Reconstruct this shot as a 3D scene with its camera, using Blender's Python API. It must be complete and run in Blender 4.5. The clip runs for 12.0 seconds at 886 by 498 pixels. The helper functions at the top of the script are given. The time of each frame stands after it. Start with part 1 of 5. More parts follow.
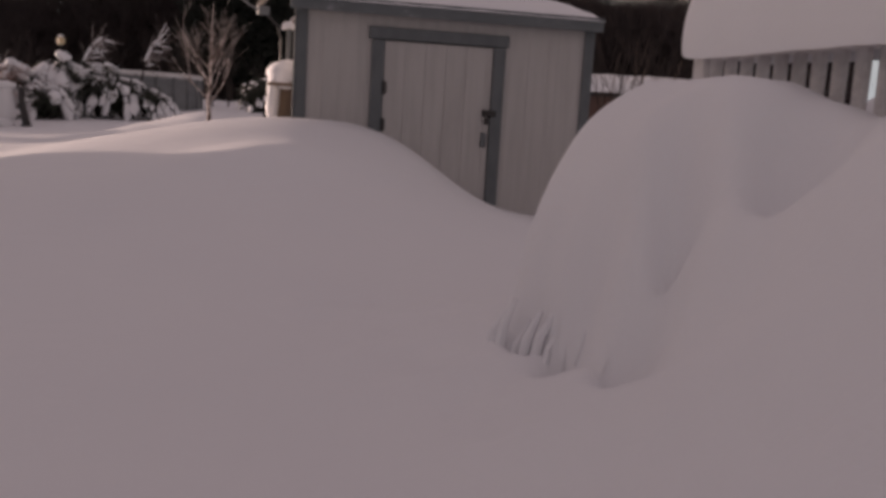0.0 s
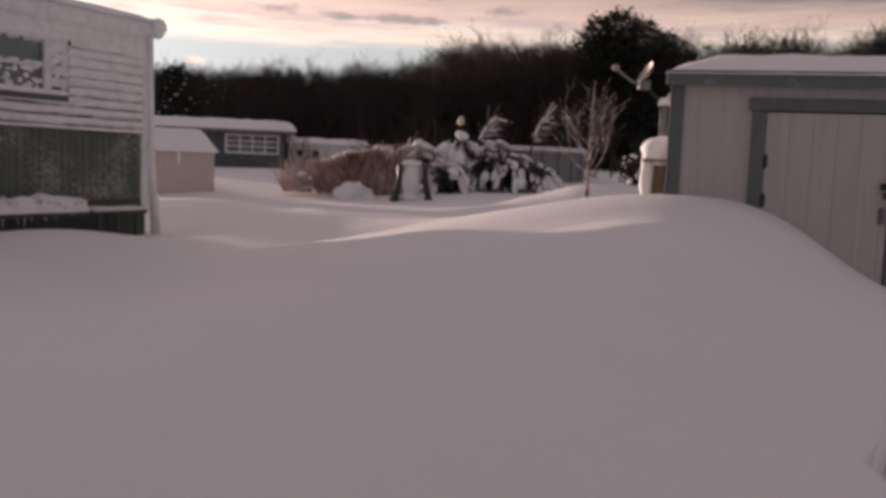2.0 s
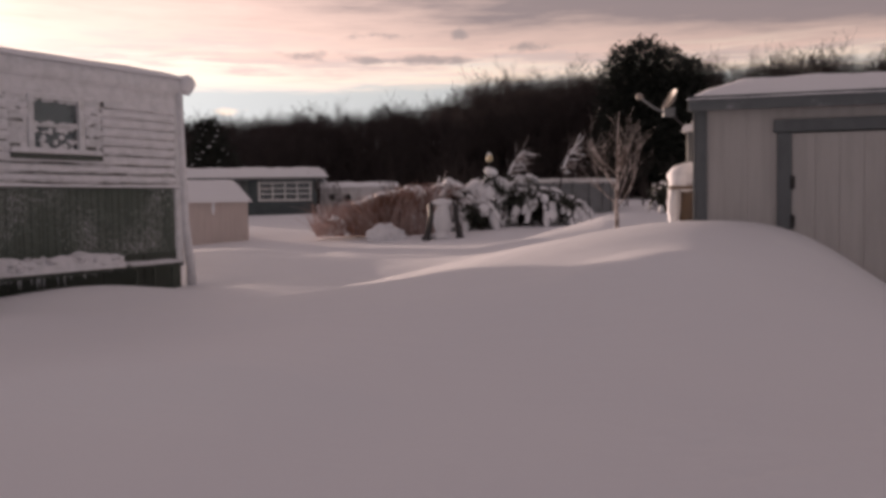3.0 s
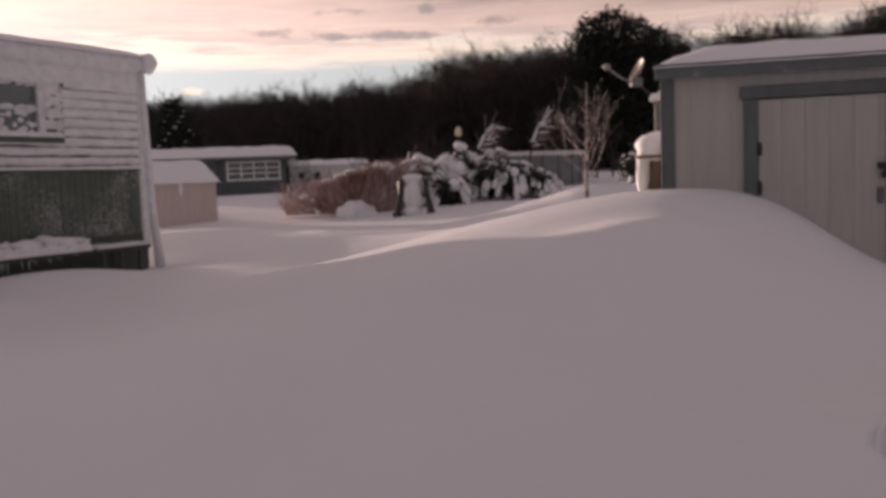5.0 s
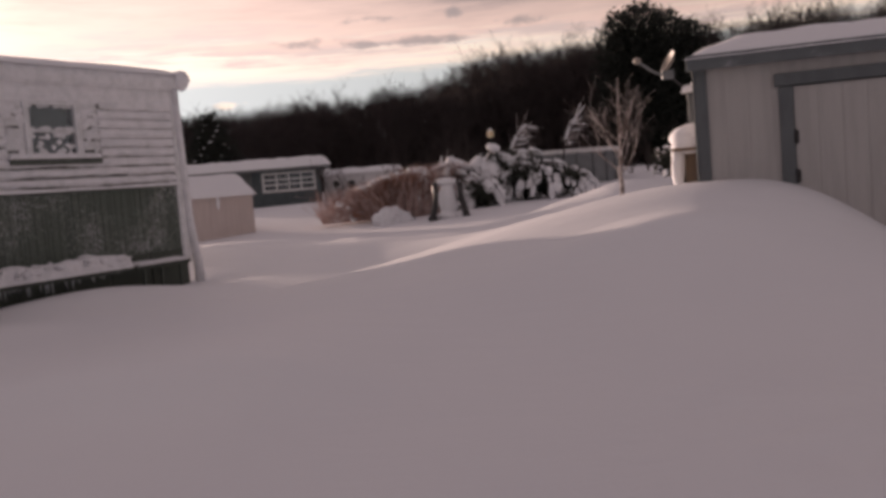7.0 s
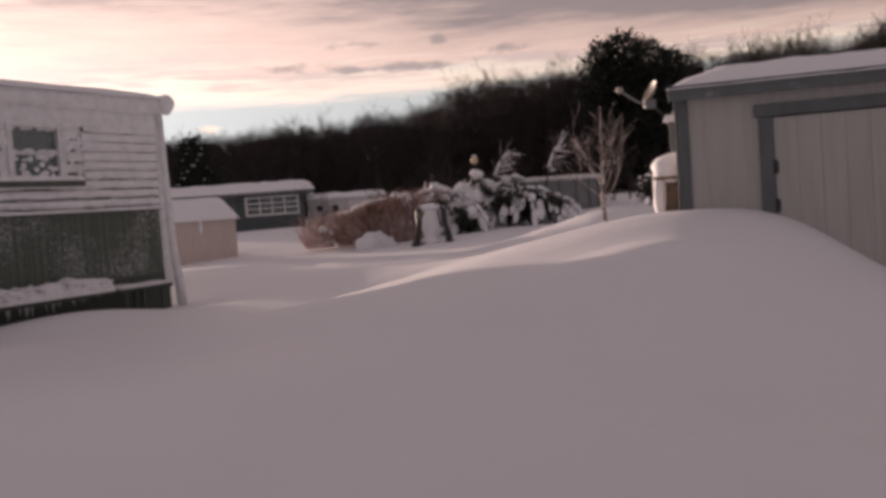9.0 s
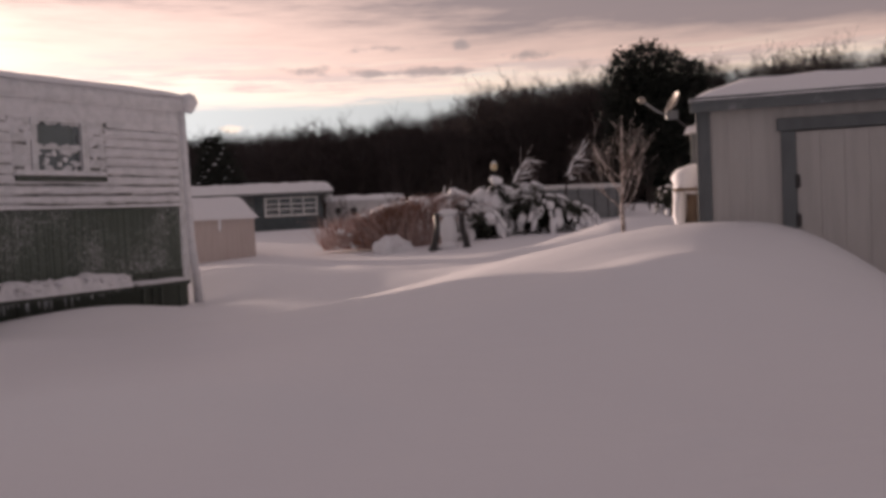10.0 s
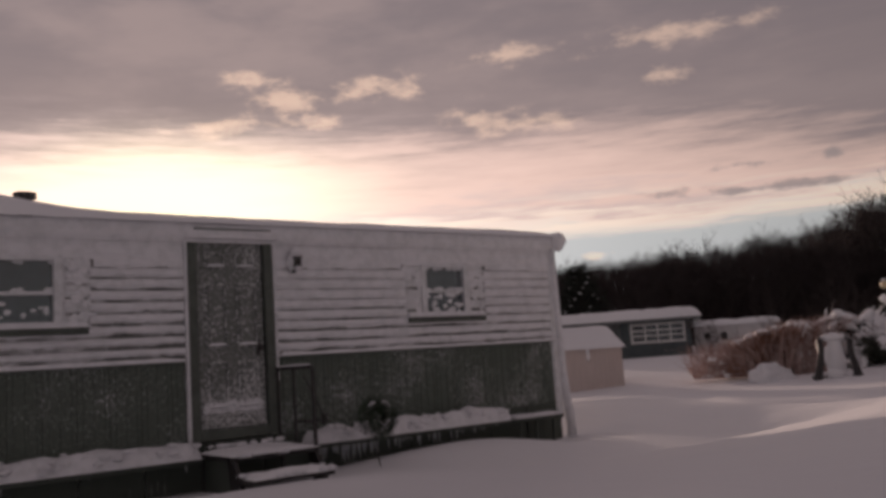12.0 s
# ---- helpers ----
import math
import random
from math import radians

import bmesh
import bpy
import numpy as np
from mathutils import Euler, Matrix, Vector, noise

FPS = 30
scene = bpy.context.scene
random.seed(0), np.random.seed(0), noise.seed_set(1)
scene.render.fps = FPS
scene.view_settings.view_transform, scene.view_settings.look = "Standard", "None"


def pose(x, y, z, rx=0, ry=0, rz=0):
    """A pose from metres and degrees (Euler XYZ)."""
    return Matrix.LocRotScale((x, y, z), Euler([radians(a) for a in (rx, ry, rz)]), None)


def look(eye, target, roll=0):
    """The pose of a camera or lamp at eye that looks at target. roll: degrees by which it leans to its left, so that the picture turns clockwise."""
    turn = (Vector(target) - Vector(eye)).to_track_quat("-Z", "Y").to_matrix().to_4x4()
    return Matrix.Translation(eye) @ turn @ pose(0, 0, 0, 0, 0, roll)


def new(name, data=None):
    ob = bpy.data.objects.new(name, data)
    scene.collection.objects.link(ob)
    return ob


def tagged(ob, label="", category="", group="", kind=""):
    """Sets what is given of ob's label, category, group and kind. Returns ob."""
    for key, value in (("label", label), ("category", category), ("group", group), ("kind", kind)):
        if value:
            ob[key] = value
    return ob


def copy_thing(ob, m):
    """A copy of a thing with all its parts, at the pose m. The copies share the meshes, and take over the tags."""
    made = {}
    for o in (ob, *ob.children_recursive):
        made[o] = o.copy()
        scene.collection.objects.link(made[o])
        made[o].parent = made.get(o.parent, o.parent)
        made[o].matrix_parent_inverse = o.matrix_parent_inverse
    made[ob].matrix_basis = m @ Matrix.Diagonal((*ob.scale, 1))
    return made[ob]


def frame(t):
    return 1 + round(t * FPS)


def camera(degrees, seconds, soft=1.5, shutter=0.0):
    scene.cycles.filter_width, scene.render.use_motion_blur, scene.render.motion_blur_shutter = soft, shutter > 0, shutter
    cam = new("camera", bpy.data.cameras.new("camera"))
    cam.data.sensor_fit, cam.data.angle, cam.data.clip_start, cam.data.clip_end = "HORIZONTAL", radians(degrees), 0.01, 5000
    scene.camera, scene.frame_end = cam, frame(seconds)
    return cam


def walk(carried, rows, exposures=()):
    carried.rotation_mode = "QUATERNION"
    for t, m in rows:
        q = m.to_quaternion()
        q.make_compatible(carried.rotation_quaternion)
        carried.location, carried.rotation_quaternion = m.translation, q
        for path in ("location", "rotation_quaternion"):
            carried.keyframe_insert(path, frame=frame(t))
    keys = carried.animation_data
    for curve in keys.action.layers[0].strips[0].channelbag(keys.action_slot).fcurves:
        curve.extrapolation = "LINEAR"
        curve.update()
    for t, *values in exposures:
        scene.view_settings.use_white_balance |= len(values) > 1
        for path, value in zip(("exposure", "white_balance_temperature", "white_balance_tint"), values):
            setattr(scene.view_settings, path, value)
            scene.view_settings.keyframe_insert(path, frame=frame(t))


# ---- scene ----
# ---- camera ----
EYE = 1.4


def aim(x, y, z, az, el, roll):
    """Camera pose from a place, a compass turn, a tilt and a roll in degrees."""
    return pose(x, y, z, 90 + el, 0, -az) @ pose(0, 0, 0, 0, 0, roll)


cam = camera(52.9, 12.0, soft=3.7)
walk(cam, [
    (0.0, aim(-0.135, -0.028, 1.321, 26.13, -8.49, 3.47)),
    (0.1, aim(-0.110, 0.011, 1.346, 18.05, -8.57, 4.86)),
    (0.2, aim(-0.049, -0.000, 1.262, 12.08, -7.56, 4.09)),
    (0.3, aim(-0.035, 0.045, 1.262, 5.19, -7.40, 2.09)),
    (0.4, aim(0.052, 0.106, 1.280, -0.78, -7.75, 0.05)),
    (0.5, aim(-0.017, 0.139, 1.289, -7.09, -8.48, -0.77)),
    (0.6, aim(-0.047, 0.131, 1.295, -12.42, -8.69, -0.53)),
    (0.8, aim(-0.130, 0.155, 1.309, -16.86, -9.11, 0.35)),
    (1.0, aim(-0.124, 0.094, 1.306, -15.51, -7.95, 2.84)),
    (1.2, aim(-0.096, 0.030, 1.338, -10.44, -6.20, 5.70)),
    (1.5, aim(-0.073, -0.034, 1.303, -5.83, -3.82, 4.58)),
    (2.0, aim(-0.012, 0.023, 1.410, 1.59, -5.38, 2.24)),
    (2.5, aim(0.033, -0.006, 1.413, -3.59, -1.86, 0.78)),
    (3.0, aim(0.040, -0.025, 1.428, -0.74, -3.03, -0.84)),
    (3.2, aim(0.044, -0.035, 1.442, 1.60, -3.60, -2.06)),
    (4.8, aim(0.051, 0.025, 1.403, 1.55, -5.12, -1.27)),
    (5.0, aim(0.059, 0.014, 1.411, 1.00, -4.62, -2.14)),
    (5.5, aim(0.064, -0.003, 1.421, -1.48, -3.51, -3.49)),
    (6.0, aim(0.065, 0.001, 1.418, -1.40, -3.62, -4.23)),
    (6.5, aim(0.064, 0.007, 1.416, -1.24, -4.33, -4.03)),
    (6.7, aim(0.068, 0.026, 1.414, -1.55, -4.34, -4.58)),
    (8.5, aim(0.064, 0.006, 1.417, -1.00, -3.14, -4.90)),
    (9.0, aim(0.065, 0.003, 1.423, -0.16, -2.76, -4.21)),
    (9.5, aim(0.066, -0.002, 1.425, -0.31, -2.59, -3.51)),
    (10.0, aim(0.064, 0.002, 1.421, -1.24, -2.35, -2.63)),
    (10.5, aim(0.060, 0.001, 1.416, -0.62, -1.91, -2.60)),
    (11.0, aim(0.054, 0.009, 1.409, -1.42, -1.38, -2.42)),
    (11.2, aim(0.013, -0.055, 1.474, -4.17, 1.89, 0.07)),
    (11.3, aim(-0.005, -0.059, 1.506, -10.13, 0.35, -1.35)),
    (11.5, aim(0.015, -0.015, 1.514, -15.09, 0.89, -2.44)),
    (11.7, aim(0.013, -0.031, 1.549, -19.35, 3.54, -3.62)),
    (12.0, aim(0.021, -0.050, 1.530, -23.81, 6.94, -3.77)),
], exposures=[(0.0, -0.12), (11.0, -0.12), (11.5, -0.2), (12.0, -0.66)])

# ---- world and sun ----
SUN_AZ, SUN_EL = -42.5, 5.2
sd = Vector((math.sin(radians(SUN_AZ)) * math.cos(radians(SUN_EL)), math.cos(radians(SUN_AZ)) * math.cos(radians(SUN_EL)), math.sin(radians(SUN_EL))))
sun = new("sun", bpy.data.lights.new("sun", "SUN"))
sun.data.energy, sun.data.angle, sun.data.color = 5.0, radians(1.2), (1.0, 0.72, 0.60)
sun.matrix_world = look((0, 0, 30), Vector((0, 0, 30)) - sd)


class Nodes:
    """Short hand for wiring a node tree."""

    def __init__(self, tree):
        self.t = tree
        tree.nodes.clear()

    def n(self, kind):
        return self.t.nodes.new(kind)

    def put(self, value, socket):
        if isinstance(value, bpy.types.NodeSocket):
            self.t.links.new(value, socket)
        else:
            socket.default_value = value

    def m(self, op, a, b=0.0, c=0.0, clamp=False):
        node = self.t.nodes.new("ShaderNodeMath")
        node.operation, node.use_clamp = op, clamp
        for v, s in zip((a, b, c), node.inputs):
            self.put(v, s)
        return node.outputs[0]

    def step(self, x, lo, hi):
        node = self.t.nodes.new("ShaderNodeMapRange")
        node.interpolation_type = "SMOOTHSTEP"
        self.put(x, node.inputs[0])
        node.inputs[1].default_value, node.inputs[2].default_value = lo, hi
        return node.outputs[0]

    def noise(self, vec, scale, detail=4.0, rough=0.55, out=0):
        node = self.t.nodes.new("ShaderNodeTexNoise")
        node.inputs["Scale"].default_value, node.inputs["Detail"].default_value, node.inputs["Roughness"].default_value = scale, detail, rough
        if vec is not None:
            self.t.links.new(vec, node.inputs["Vector"])
        return node.outputs[out]

    def stretch(self, vec, scale, rot=(0, 0, 0), loc=(0, 0, 0)):
        node = self.t.nodes.new("ShaderNodeMapping")
        node.inputs[1].default_value, node.inputs[2].default_value, node.inputs[3].default_value = loc, rot, scale
        self.t.links.new(vec, node.inputs[0])
        return node.outputs[0]

    def mix(self, fac, a, b, blend="MIX"):
        node = self.t.nodes.new("ShaderNodeMix")
        node.data_type, node.blend_type = "RGBA", blend
        self.put(fac, node.inputs[0])
        for v, s in ((a, node.inputs[6]), (b, node.inputs[7])):
            self.put((*v, 1.0) if isinstance(v, tuple) and len(v) == 3 else v, s)
        return node.outputs[2]

    def ramp(self, x, stops):
        node = self.t.nodes.new("ShaderNodeValToRGB")
        e = node.color_ramp.elements
        while len(e) < len(stops):
            e.new(0.5)
        for k, (p, c) in zip(e, stops):
            k.position, k.color = p, (*c, 1.0)
        self.put(x, node.inputs[0])
        return node.outputs[0]


def make_world():
    """A sunset sky: a grey cloud deck, a bright peach gap under it round the low sun, pale blue at the horizon."""
    w = bpy.data.worlds.new("evening_sky")
    scene.world = w
    w.use_nodes = True
    k = Nodes(w.node_tree)
    co = k.n("ShaderNodeTexCoord").outputs["Generated"]
    sep = k.n("ShaderNodeSeparateXYZ")
    k.put(co, sep.inputs[0])
    z = sep.outputs[2]
    dot = k.n("ShaderNodeVectorMath")
    dot.operation = "DOT_PRODUCT"
    k.put(co, dot.inputs[0])
    dot.inputs[1].default_value = sd
    near = k.m("MAXIMUM", dot.outputs["Value"], 0.0)
    up = k.m("MULTIPLY", k.m("ARCSINE", z), 57.2958)
    turn = k.m("MULTIPLY", k.m("ARCTAN2", sep.outputs[0], sep.outputs[1]), 57.2958)
    # streaky clouds: long sideways, thin upwards
    big = k.noise(k.stretch(co, (2.0, 2.0, 13.0), (0, radians(3), 0)), 1.6, 5, 0.6)
    fine = k.noise(k.stretch(co, (4.0, 4.0, 46.0), (radians(2), radians(3), 0)), 2.2, 8, 0.68)
    calm = k.m("ADD", 0.25, k.m("MULTIPLY", k.step(z, 0.10, 0.17), 0.75))
    el = k.m("ADD", z, k.m("MULTIPLY", k.m("MULTIPLY", k.m("SUBTRACT", big, 0.5), 0.09), calm))
    el = k.m("ADD", el, k.m("MULTIPLY", k.m("MULTIPLY", k.m("SUBTRACT", fine, 0.5), 0.105), calm))
    el = k.m("ADD", el, k.m("MULTIPLY", k.m("MAXIMUM", k.m("MULTIPLY", k.m("SUBTRACT", 0.88, near), 0.24), 0.0), k.step(z, 0.14, 0.20)))
    col = k.ramp(el, [(0.0, (0.56, 0.60, 0.68)), (0.123, (0.63, 0.655, 0.68)), (0.137, (1.0, 0.86, 0.78)), (0.147, (1.0, 0.79, 0.71)), (0.158, (0.76, 0.60, 0.58)), (0.178, (0.95, 0.69, 0.62)),
                      (0.218, (0.76, 0.56, 0.515)), (0.262, (0.36, 0.288, 0.30)), (0.40, (0.285, 0.238, 0.262)), (1.0, (0.295, 0.255, 0.292))])
    # soft darker folds in the deck
    fold = k.noise(k.stretch(co, (3.0, 3.0, 9.0), (0, radians(8), 0), (0.7, 0.1, 0.0)), 1.5, 5, 0.55)
    col = k.mix(k.m("MULTIPLY", k.step(z, 0.22, 0.28), k.step(fold, 0.40, 0.68)), col, (0.43, 0.34, 0.345))
    # thin bright streaks just over the pale gap at the horizon
    streak = k.noise(k.stretch(co, (4.0, 4.0, 75.0), (radians(2), radians(2), 0), (0.3, 0.9, 0.1)), 1.7, 6, 0.6)
    window = k.m("MULTIPLY", k.step(up, 6.9, 7.9), k.m("SUBTRACT", 1.0, k.step(up, 8.6, 10.2)))
    col = k.mix(k.m("MULTIPLY", k.m("MULTIPLY", window, k.step(streak, 0.48, 0.60)), 0.8), col, (1.12, 0.93, 0.80))
    # single clouds: where each one stands (turn, height above the horizon), its half width and half height in degrees
    ragged = k.noise(k.stretch(co, (7.0, 7.0, 16.0), (0, radians(10), 0), (1.3, 0.4, 0.2)), 3.6, 8, 0.66)

    def clouds(spots, lo, hi):
        total = 0.0
        for a, e, w, h in spots:
            u, v = k.m("DIVIDE", k.m("SUBTRACT", turn, a), w), k.m("DIVIDE", k.m("SUBTRACT", up, e), h)
            g = k.m("EXPONENT", k.m("MULTIPLY", k.m("ADD", k.m("MULTIPLY", u, u), k.m("MULTIPLY", v, v)), -0.7))
            total = k.m("ADD", total, g)
        return k.m("MULTIPLY", k.step(k.m("ADD", total, k.m("MULTIPLY", k.m("SUBTRACT", ragged, 0.5), 3.4)), lo, hi), k.step(total, 0.03, 0.35))

    lit = clouds([(-38.0, 15.1, 2.6, 0.6), (-33.4, 16.6, 1.9, 0.8), (-27.2, 17.4, 2.6, 0.7), (-31.5, 15.3, 1.4, 0.5), (-20.6, 14.9, 2.2, 0.9), (-16.2, 14.4, 1.8, 0.5), (-18.2, 18.9, 2.6, 0.6), (-35.6, 18.1, 1.5, 0.6),
                  (-9.0, 16.6, 1.4, 0.5), (-8.0, 19.0, 5.0, 0.7)], 0.3, 1.35)
    col = k.mix(k.m("MULTIPLY", lit, k.m("MULTIPLY", 0.95, k.m("POWER", near, 1.5))), col, (0.95, 0.69, 0.57))
    # small grey cloudlets low over the woods
    low = clouds([(-8.9, 9.3, 1.5, 0.3), (-5.3, 8.95, 1.5, 0.28), (-2.2, 8.85, 1.5, 0.32), (0.3, 8.95, 1.2, 0.3), (0.5, 10.5, 0.5, 0.4), (-4.3, 10.45, 2.0, 0.25), (4.5, 9.6, 1.6, 0.25)], 0.35, 1.25)
    col = k.mix(k.m("MULTIPLY", low, 0.8), col, (0.40, 0.335, 0.345))
    col = k.mix(clouds([(-14.2, 5.75, 0.9, 0.3)], 0.4, 1.1), col, (1.0, 0.84, 0.72))
    # brightness towards the sun
    gap = k.m("SUBTRACT", 1.0, k.step(el, 0.2, 0.29))
    g = k.m("ADD", 0.85, k.m("MULTIPLY", k.m("POWER", near, 5.0), 1.05))
    g = k.m("ADD", g, k.m("MULTIPLY", k.m("POWER", near, 60.0), 1.6))
    g = k.m("ADD", k.m("MULTIPLY", gap, g), k.m("MULTIPLY", k.m("SUBTRACT", 1.0, gap), k.m("ADD", 0.98, k.m("MULTIPLY", k.m("POWER", near, 4.0), 0.42))))
    col = k.mix(1.0, col, k.n("ShaderNodeCombineXYZ").outputs[0], "MULTIPLY")
    comb = col.node.inputs[7].links[0].from_node
    for s, f in zip(comb.inputs, (1.0, 0.96, 0.93)):
        k.put(k.m("MULTIPLY", g, f), s)
    halo = k.m("MULTIPLY", k.m("MULTIPLY", k.m("POWER", near, 240.0), 3.0), k.m("SUBTRACT", 1.0, k.step(el, 0.225, 0.285)), clamp=True)
    col = k.mix(halo, col, (2.6, 2.1, 1.45))
    # the blown-out patch of cloud in front of the sun
    u, v = k.m("DIVIDE", k.m("SUBTRACT", turn, SUN_AZ + 2.5), 7.5), k.m("DIVIDE", k.m("SUBTRACT", up, 11.0), 2.1)
    glow = k.m("EXPONENT", k.m("MULTIPLY", k.m("ADD", k.m("MULTIPLY", u, u), k.m("MULTIPLY", v, v)), -0.7))
    col = k.mix(k.m("MULTIPLY", glow, 0.9), col, (2.7, 2.2, 1.6))
    sky = k.n("ShaderNodeTexSky")
    sky.sky_type, sky.sun_disc = "NISHITA", False
    sky.sun_elevation, sky.sun_rotation = radians(SUN_EL), radians(SUN_AZ)
    clear = k.mix(1.0, sky.outputs[0], (0.08, 0.08, 0.08), "MULTIPLY")
    col = k.mix(0.06, col, clear)
    bg = k.n("ShaderNodeBackground")
    k.put(col, bg.inputs[0])
    bg.inputs[1].default_value = 1.0
    out = k.n("ShaderNodeOutputWorld")
    k.put(bg.outputs[0], out.inputs[0])


make_world()

# ---- materials ----


def surface(name, color, other=None, scale=3.0, rough=0.7, bump=0.2, fine=60.0, stretch=(1, 1, 1), lo=0.42, hi=0.62, metal=0.0, random_tone=0.0, relief=0.01):
    """Two tones mixed by coarse and fine noise in metres, with a fine bump."""
    m = bpy.data.materials.new(name)
    m.use_nodes = True
    k = Nodes(m.node_tree)
    co = k.stretch(k.n("ShaderNodeTexCoord").outputs["Object"], stretch)
    a = k.noise(co, scale, 5, 0.6)
    b = k.noise(co, fine, 3, 0.6)
    other = other or tuple(c * 0.72 for c in color)
    f = k.step(k.m("ADD", k.m("MULTIPLY", a, 0.7), k.m("MULTIPLY", b, 0.3)), lo, hi)
    col = k.mix(f, color, other)
    if random_tone:
        r = k.n("ShaderNodeObjectInfo").outputs["Random"]
        hs = k.n("ShaderNodeHueSaturation")
        k.put(k.m("ADD", 1.0 - random_tone, k.m("MULTIPLY", r, 2 * random_tone)), hs.inputs["Value"])
        k.put(col, hs.inputs["Color"])
        col = hs.outputs[0]
    p = k.n("ShaderNodeBsdfPrincipled")
    k.put(col, p.inputs["Base Color"])
    k.put(k.m("ADD", rough - 0.08, k.m("MULTIPLY", b, 0.16)), p.inputs["Roughness"])
    p.inputs["Metallic"].default_value = metal
    if bump:
        bp = k.n("ShaderNodeBump")
        bp.inputs["Strength"].default_value, bp.inputs["Distance"].default_value = bump, relief
        k.put(k.m("ADD", k.m("MULTIPLY", a, 0.5), b), bp.inputs["Height"])
        k.put(bp.outputs[0], p.inputs["Normal"])
    k.put(p.outputs[0], k.n("ShaderNodeOutputMaterial").inputs[0])
    return m


def frosted(name, color, frost=(0.78, 0.79, 0.82), stretch=(1, 1, 1), scale=18.0, lo=0.5, hi=0.62, rough=0.75):
    """A painted surface with rime and blown snow sticking to it in patches and specks."""
    m = bpy.data.materials.new(name)
    m.use_nodes = True
    k = Nodes(m.node_tree)
    obj = k.n("ShaderNodeTexCoord").outputs["Object"]
    co = k.stretch(obj, stretch)
    a = k.noise(co, scale, 5, 0.65)
    b = k.noise(obj, 1.4, 3, 0.5)
    c = k.noise(obj, 90.0, 2, 0.5)
    f = k.step(k.m("ADD", k.m("ADD", k.m("MULTIPLY", a, 0.62), k.m("MULTIPLY", b, 0.3)), k.m("MULTIPLY", k.m("SUBTRACT", c, 0.5), 0.25)), lo, hi)
    dirt = k.mix(k.noise(obj, 5.0, 4, 0.6), color, tuple(v * 0.7 for v in color))
    p = k.n("ShaderNodeBsdfPrincipled")
    k.put(k.mix(f, dirt, frost), p.inputs["Base Color"])
    p.inputs["Roughness"].default_value = rough
    bp = k.n("ShaderNodeBump")
    bp.inputs["Strength"].default_value, bp.inputs["Distance"].default_value = 0.6, 0.012
    k.put(k.m("ADD", f, k.m("MULTIPLY", c, 0.3)), bp.inputs["Height"])
    k.put(bp.outputs[0], p.inputs["Normal"])
    k.put(p.outputs[0], k.n("ShaderNodeOutputMaterial").inputs[0])
    return m


def snow_material():
    m = bpy.data.materials.new("snow")
    m.use_nodes = True
    k = Nodes(m.node_tree)
    obj = k.n("ShaderNodeTexCoord").outputs["Object"]
    a = k.noise(obj, 0.7, 4, 0.5)
    w = k.noise(k.stretch(obj, (1.0, 2.6, 1.0), (0, 0, radians(35))), 2.2, 4, 0.55)
    b = k.noise(obj, 45.0, 3, 0.6)
    p = k.n("ShaderNodeBsdfPrincipled")
    k.put(k.mix(a, (0.80, 0.81, 0.84), (0.86, 0.86, 0.87)), p.inputs["Base Color"])
    p.inputs["Roughness"].default_value = 0.62
    p.inputs["Specular IOR Level"].default_value = 0.25
    bp = k.n("ShaderNodeBump")
    bp.inputs["Strength"].default_value, bp.inputs["Distance"].default_value = 0.35, 0.03
    k.put(k.m("ADD", w, k.m("MULTIPLY", b, 0.16)), bp.inputs["Height"])
    k.put(bp.outputs[0], p.inputs["Normal"])
    k.put(p.outputs[0], k.n("ShaderNodeOutputMaterial").inputs[0])
    return m


def glass_material():
    m = bpy.data.materials.new("window_glass")
    m.use_nodes = True
    k = Nodes(m.node_tree)
    p = k.n("ShaderNodeBsdfPrincipled")
    obj = k.n("ShaderNodeTexCoord").outputs["Object"]
    rime = k.m("MULTIPLY", k.noise(obj, 14.0, 5, 0.65), 0.26)
    k.put(k.mix(rime, (0.50, 0.55, 0.58), (0.62, 0.63, 0.66)), p.inputs["Base Color"])
    k.put(rime, p.inputs["Roughness"])
    k.put(k.m("SUBTRACT", 1.0, rime), p.inputs["Transmission Weight"])
    p.inputs["IOR"].default_value = 1.5
    k.put(p.outputs[0], k.n("ShaderNodeOutputMaterial").inputs[0])
    return m


SNOW = snow_material()
GLASS = glass_material()
CRUST = surface("wind_packed_snow", (0.80, 0.80, 0.83), (0.68, 0.69, 0.71), 9.0, 0.7, 0.6, 70.0, relief=0.02)
SIDING = frosted("grey_green_siding_with_rime", (0.15, 0.155, 0.147), (0.66, 0.66, 0.68), (0.25, 1, 1), 16.0, 0.40, 0.60)
GREEN = frosted("green_ribbed_panel_with_frost", (0.105, 0.130, 0.108), (0.60, 0.62, 0.62), (9, 1, 2.4), 9.0, 0.485, 0.60)
DARKSKIRT = frosted("dark_skirting", (0.07, 0.085, 0.07), (0.55, 0.56, 0.56), (4, 1, 0.6), 6.0, 0.56, 0.72)
DOORGREEN = frosted("green_grey_door_paint_with_frost", (0.165, 0.18, 0.168), (0.66, 0.67, 0.68), (1, 1, 1), 26.0, 0.42, 0.60)
MOULDRIME = frosted("door_moulding_with_thick_rime", (0.125, 0.145, 0.132), (0.70, 0.71, 0.72), (1, 1, 1), 26.0, 0.38, 0.52)
DOORTRIM = surface("dark_green_trim", (0.085, 0.10, 0.085), (0.06, 0.07, 0.06), 6.0, 0.6, 0.2, 50.0)
FROSTTRIM = surface("white_trim_with_rime", (0.72, 0.73, 0.75), (0.58, 0.59, 0.60), 12.0, 0.7, 0.5, 60.0)
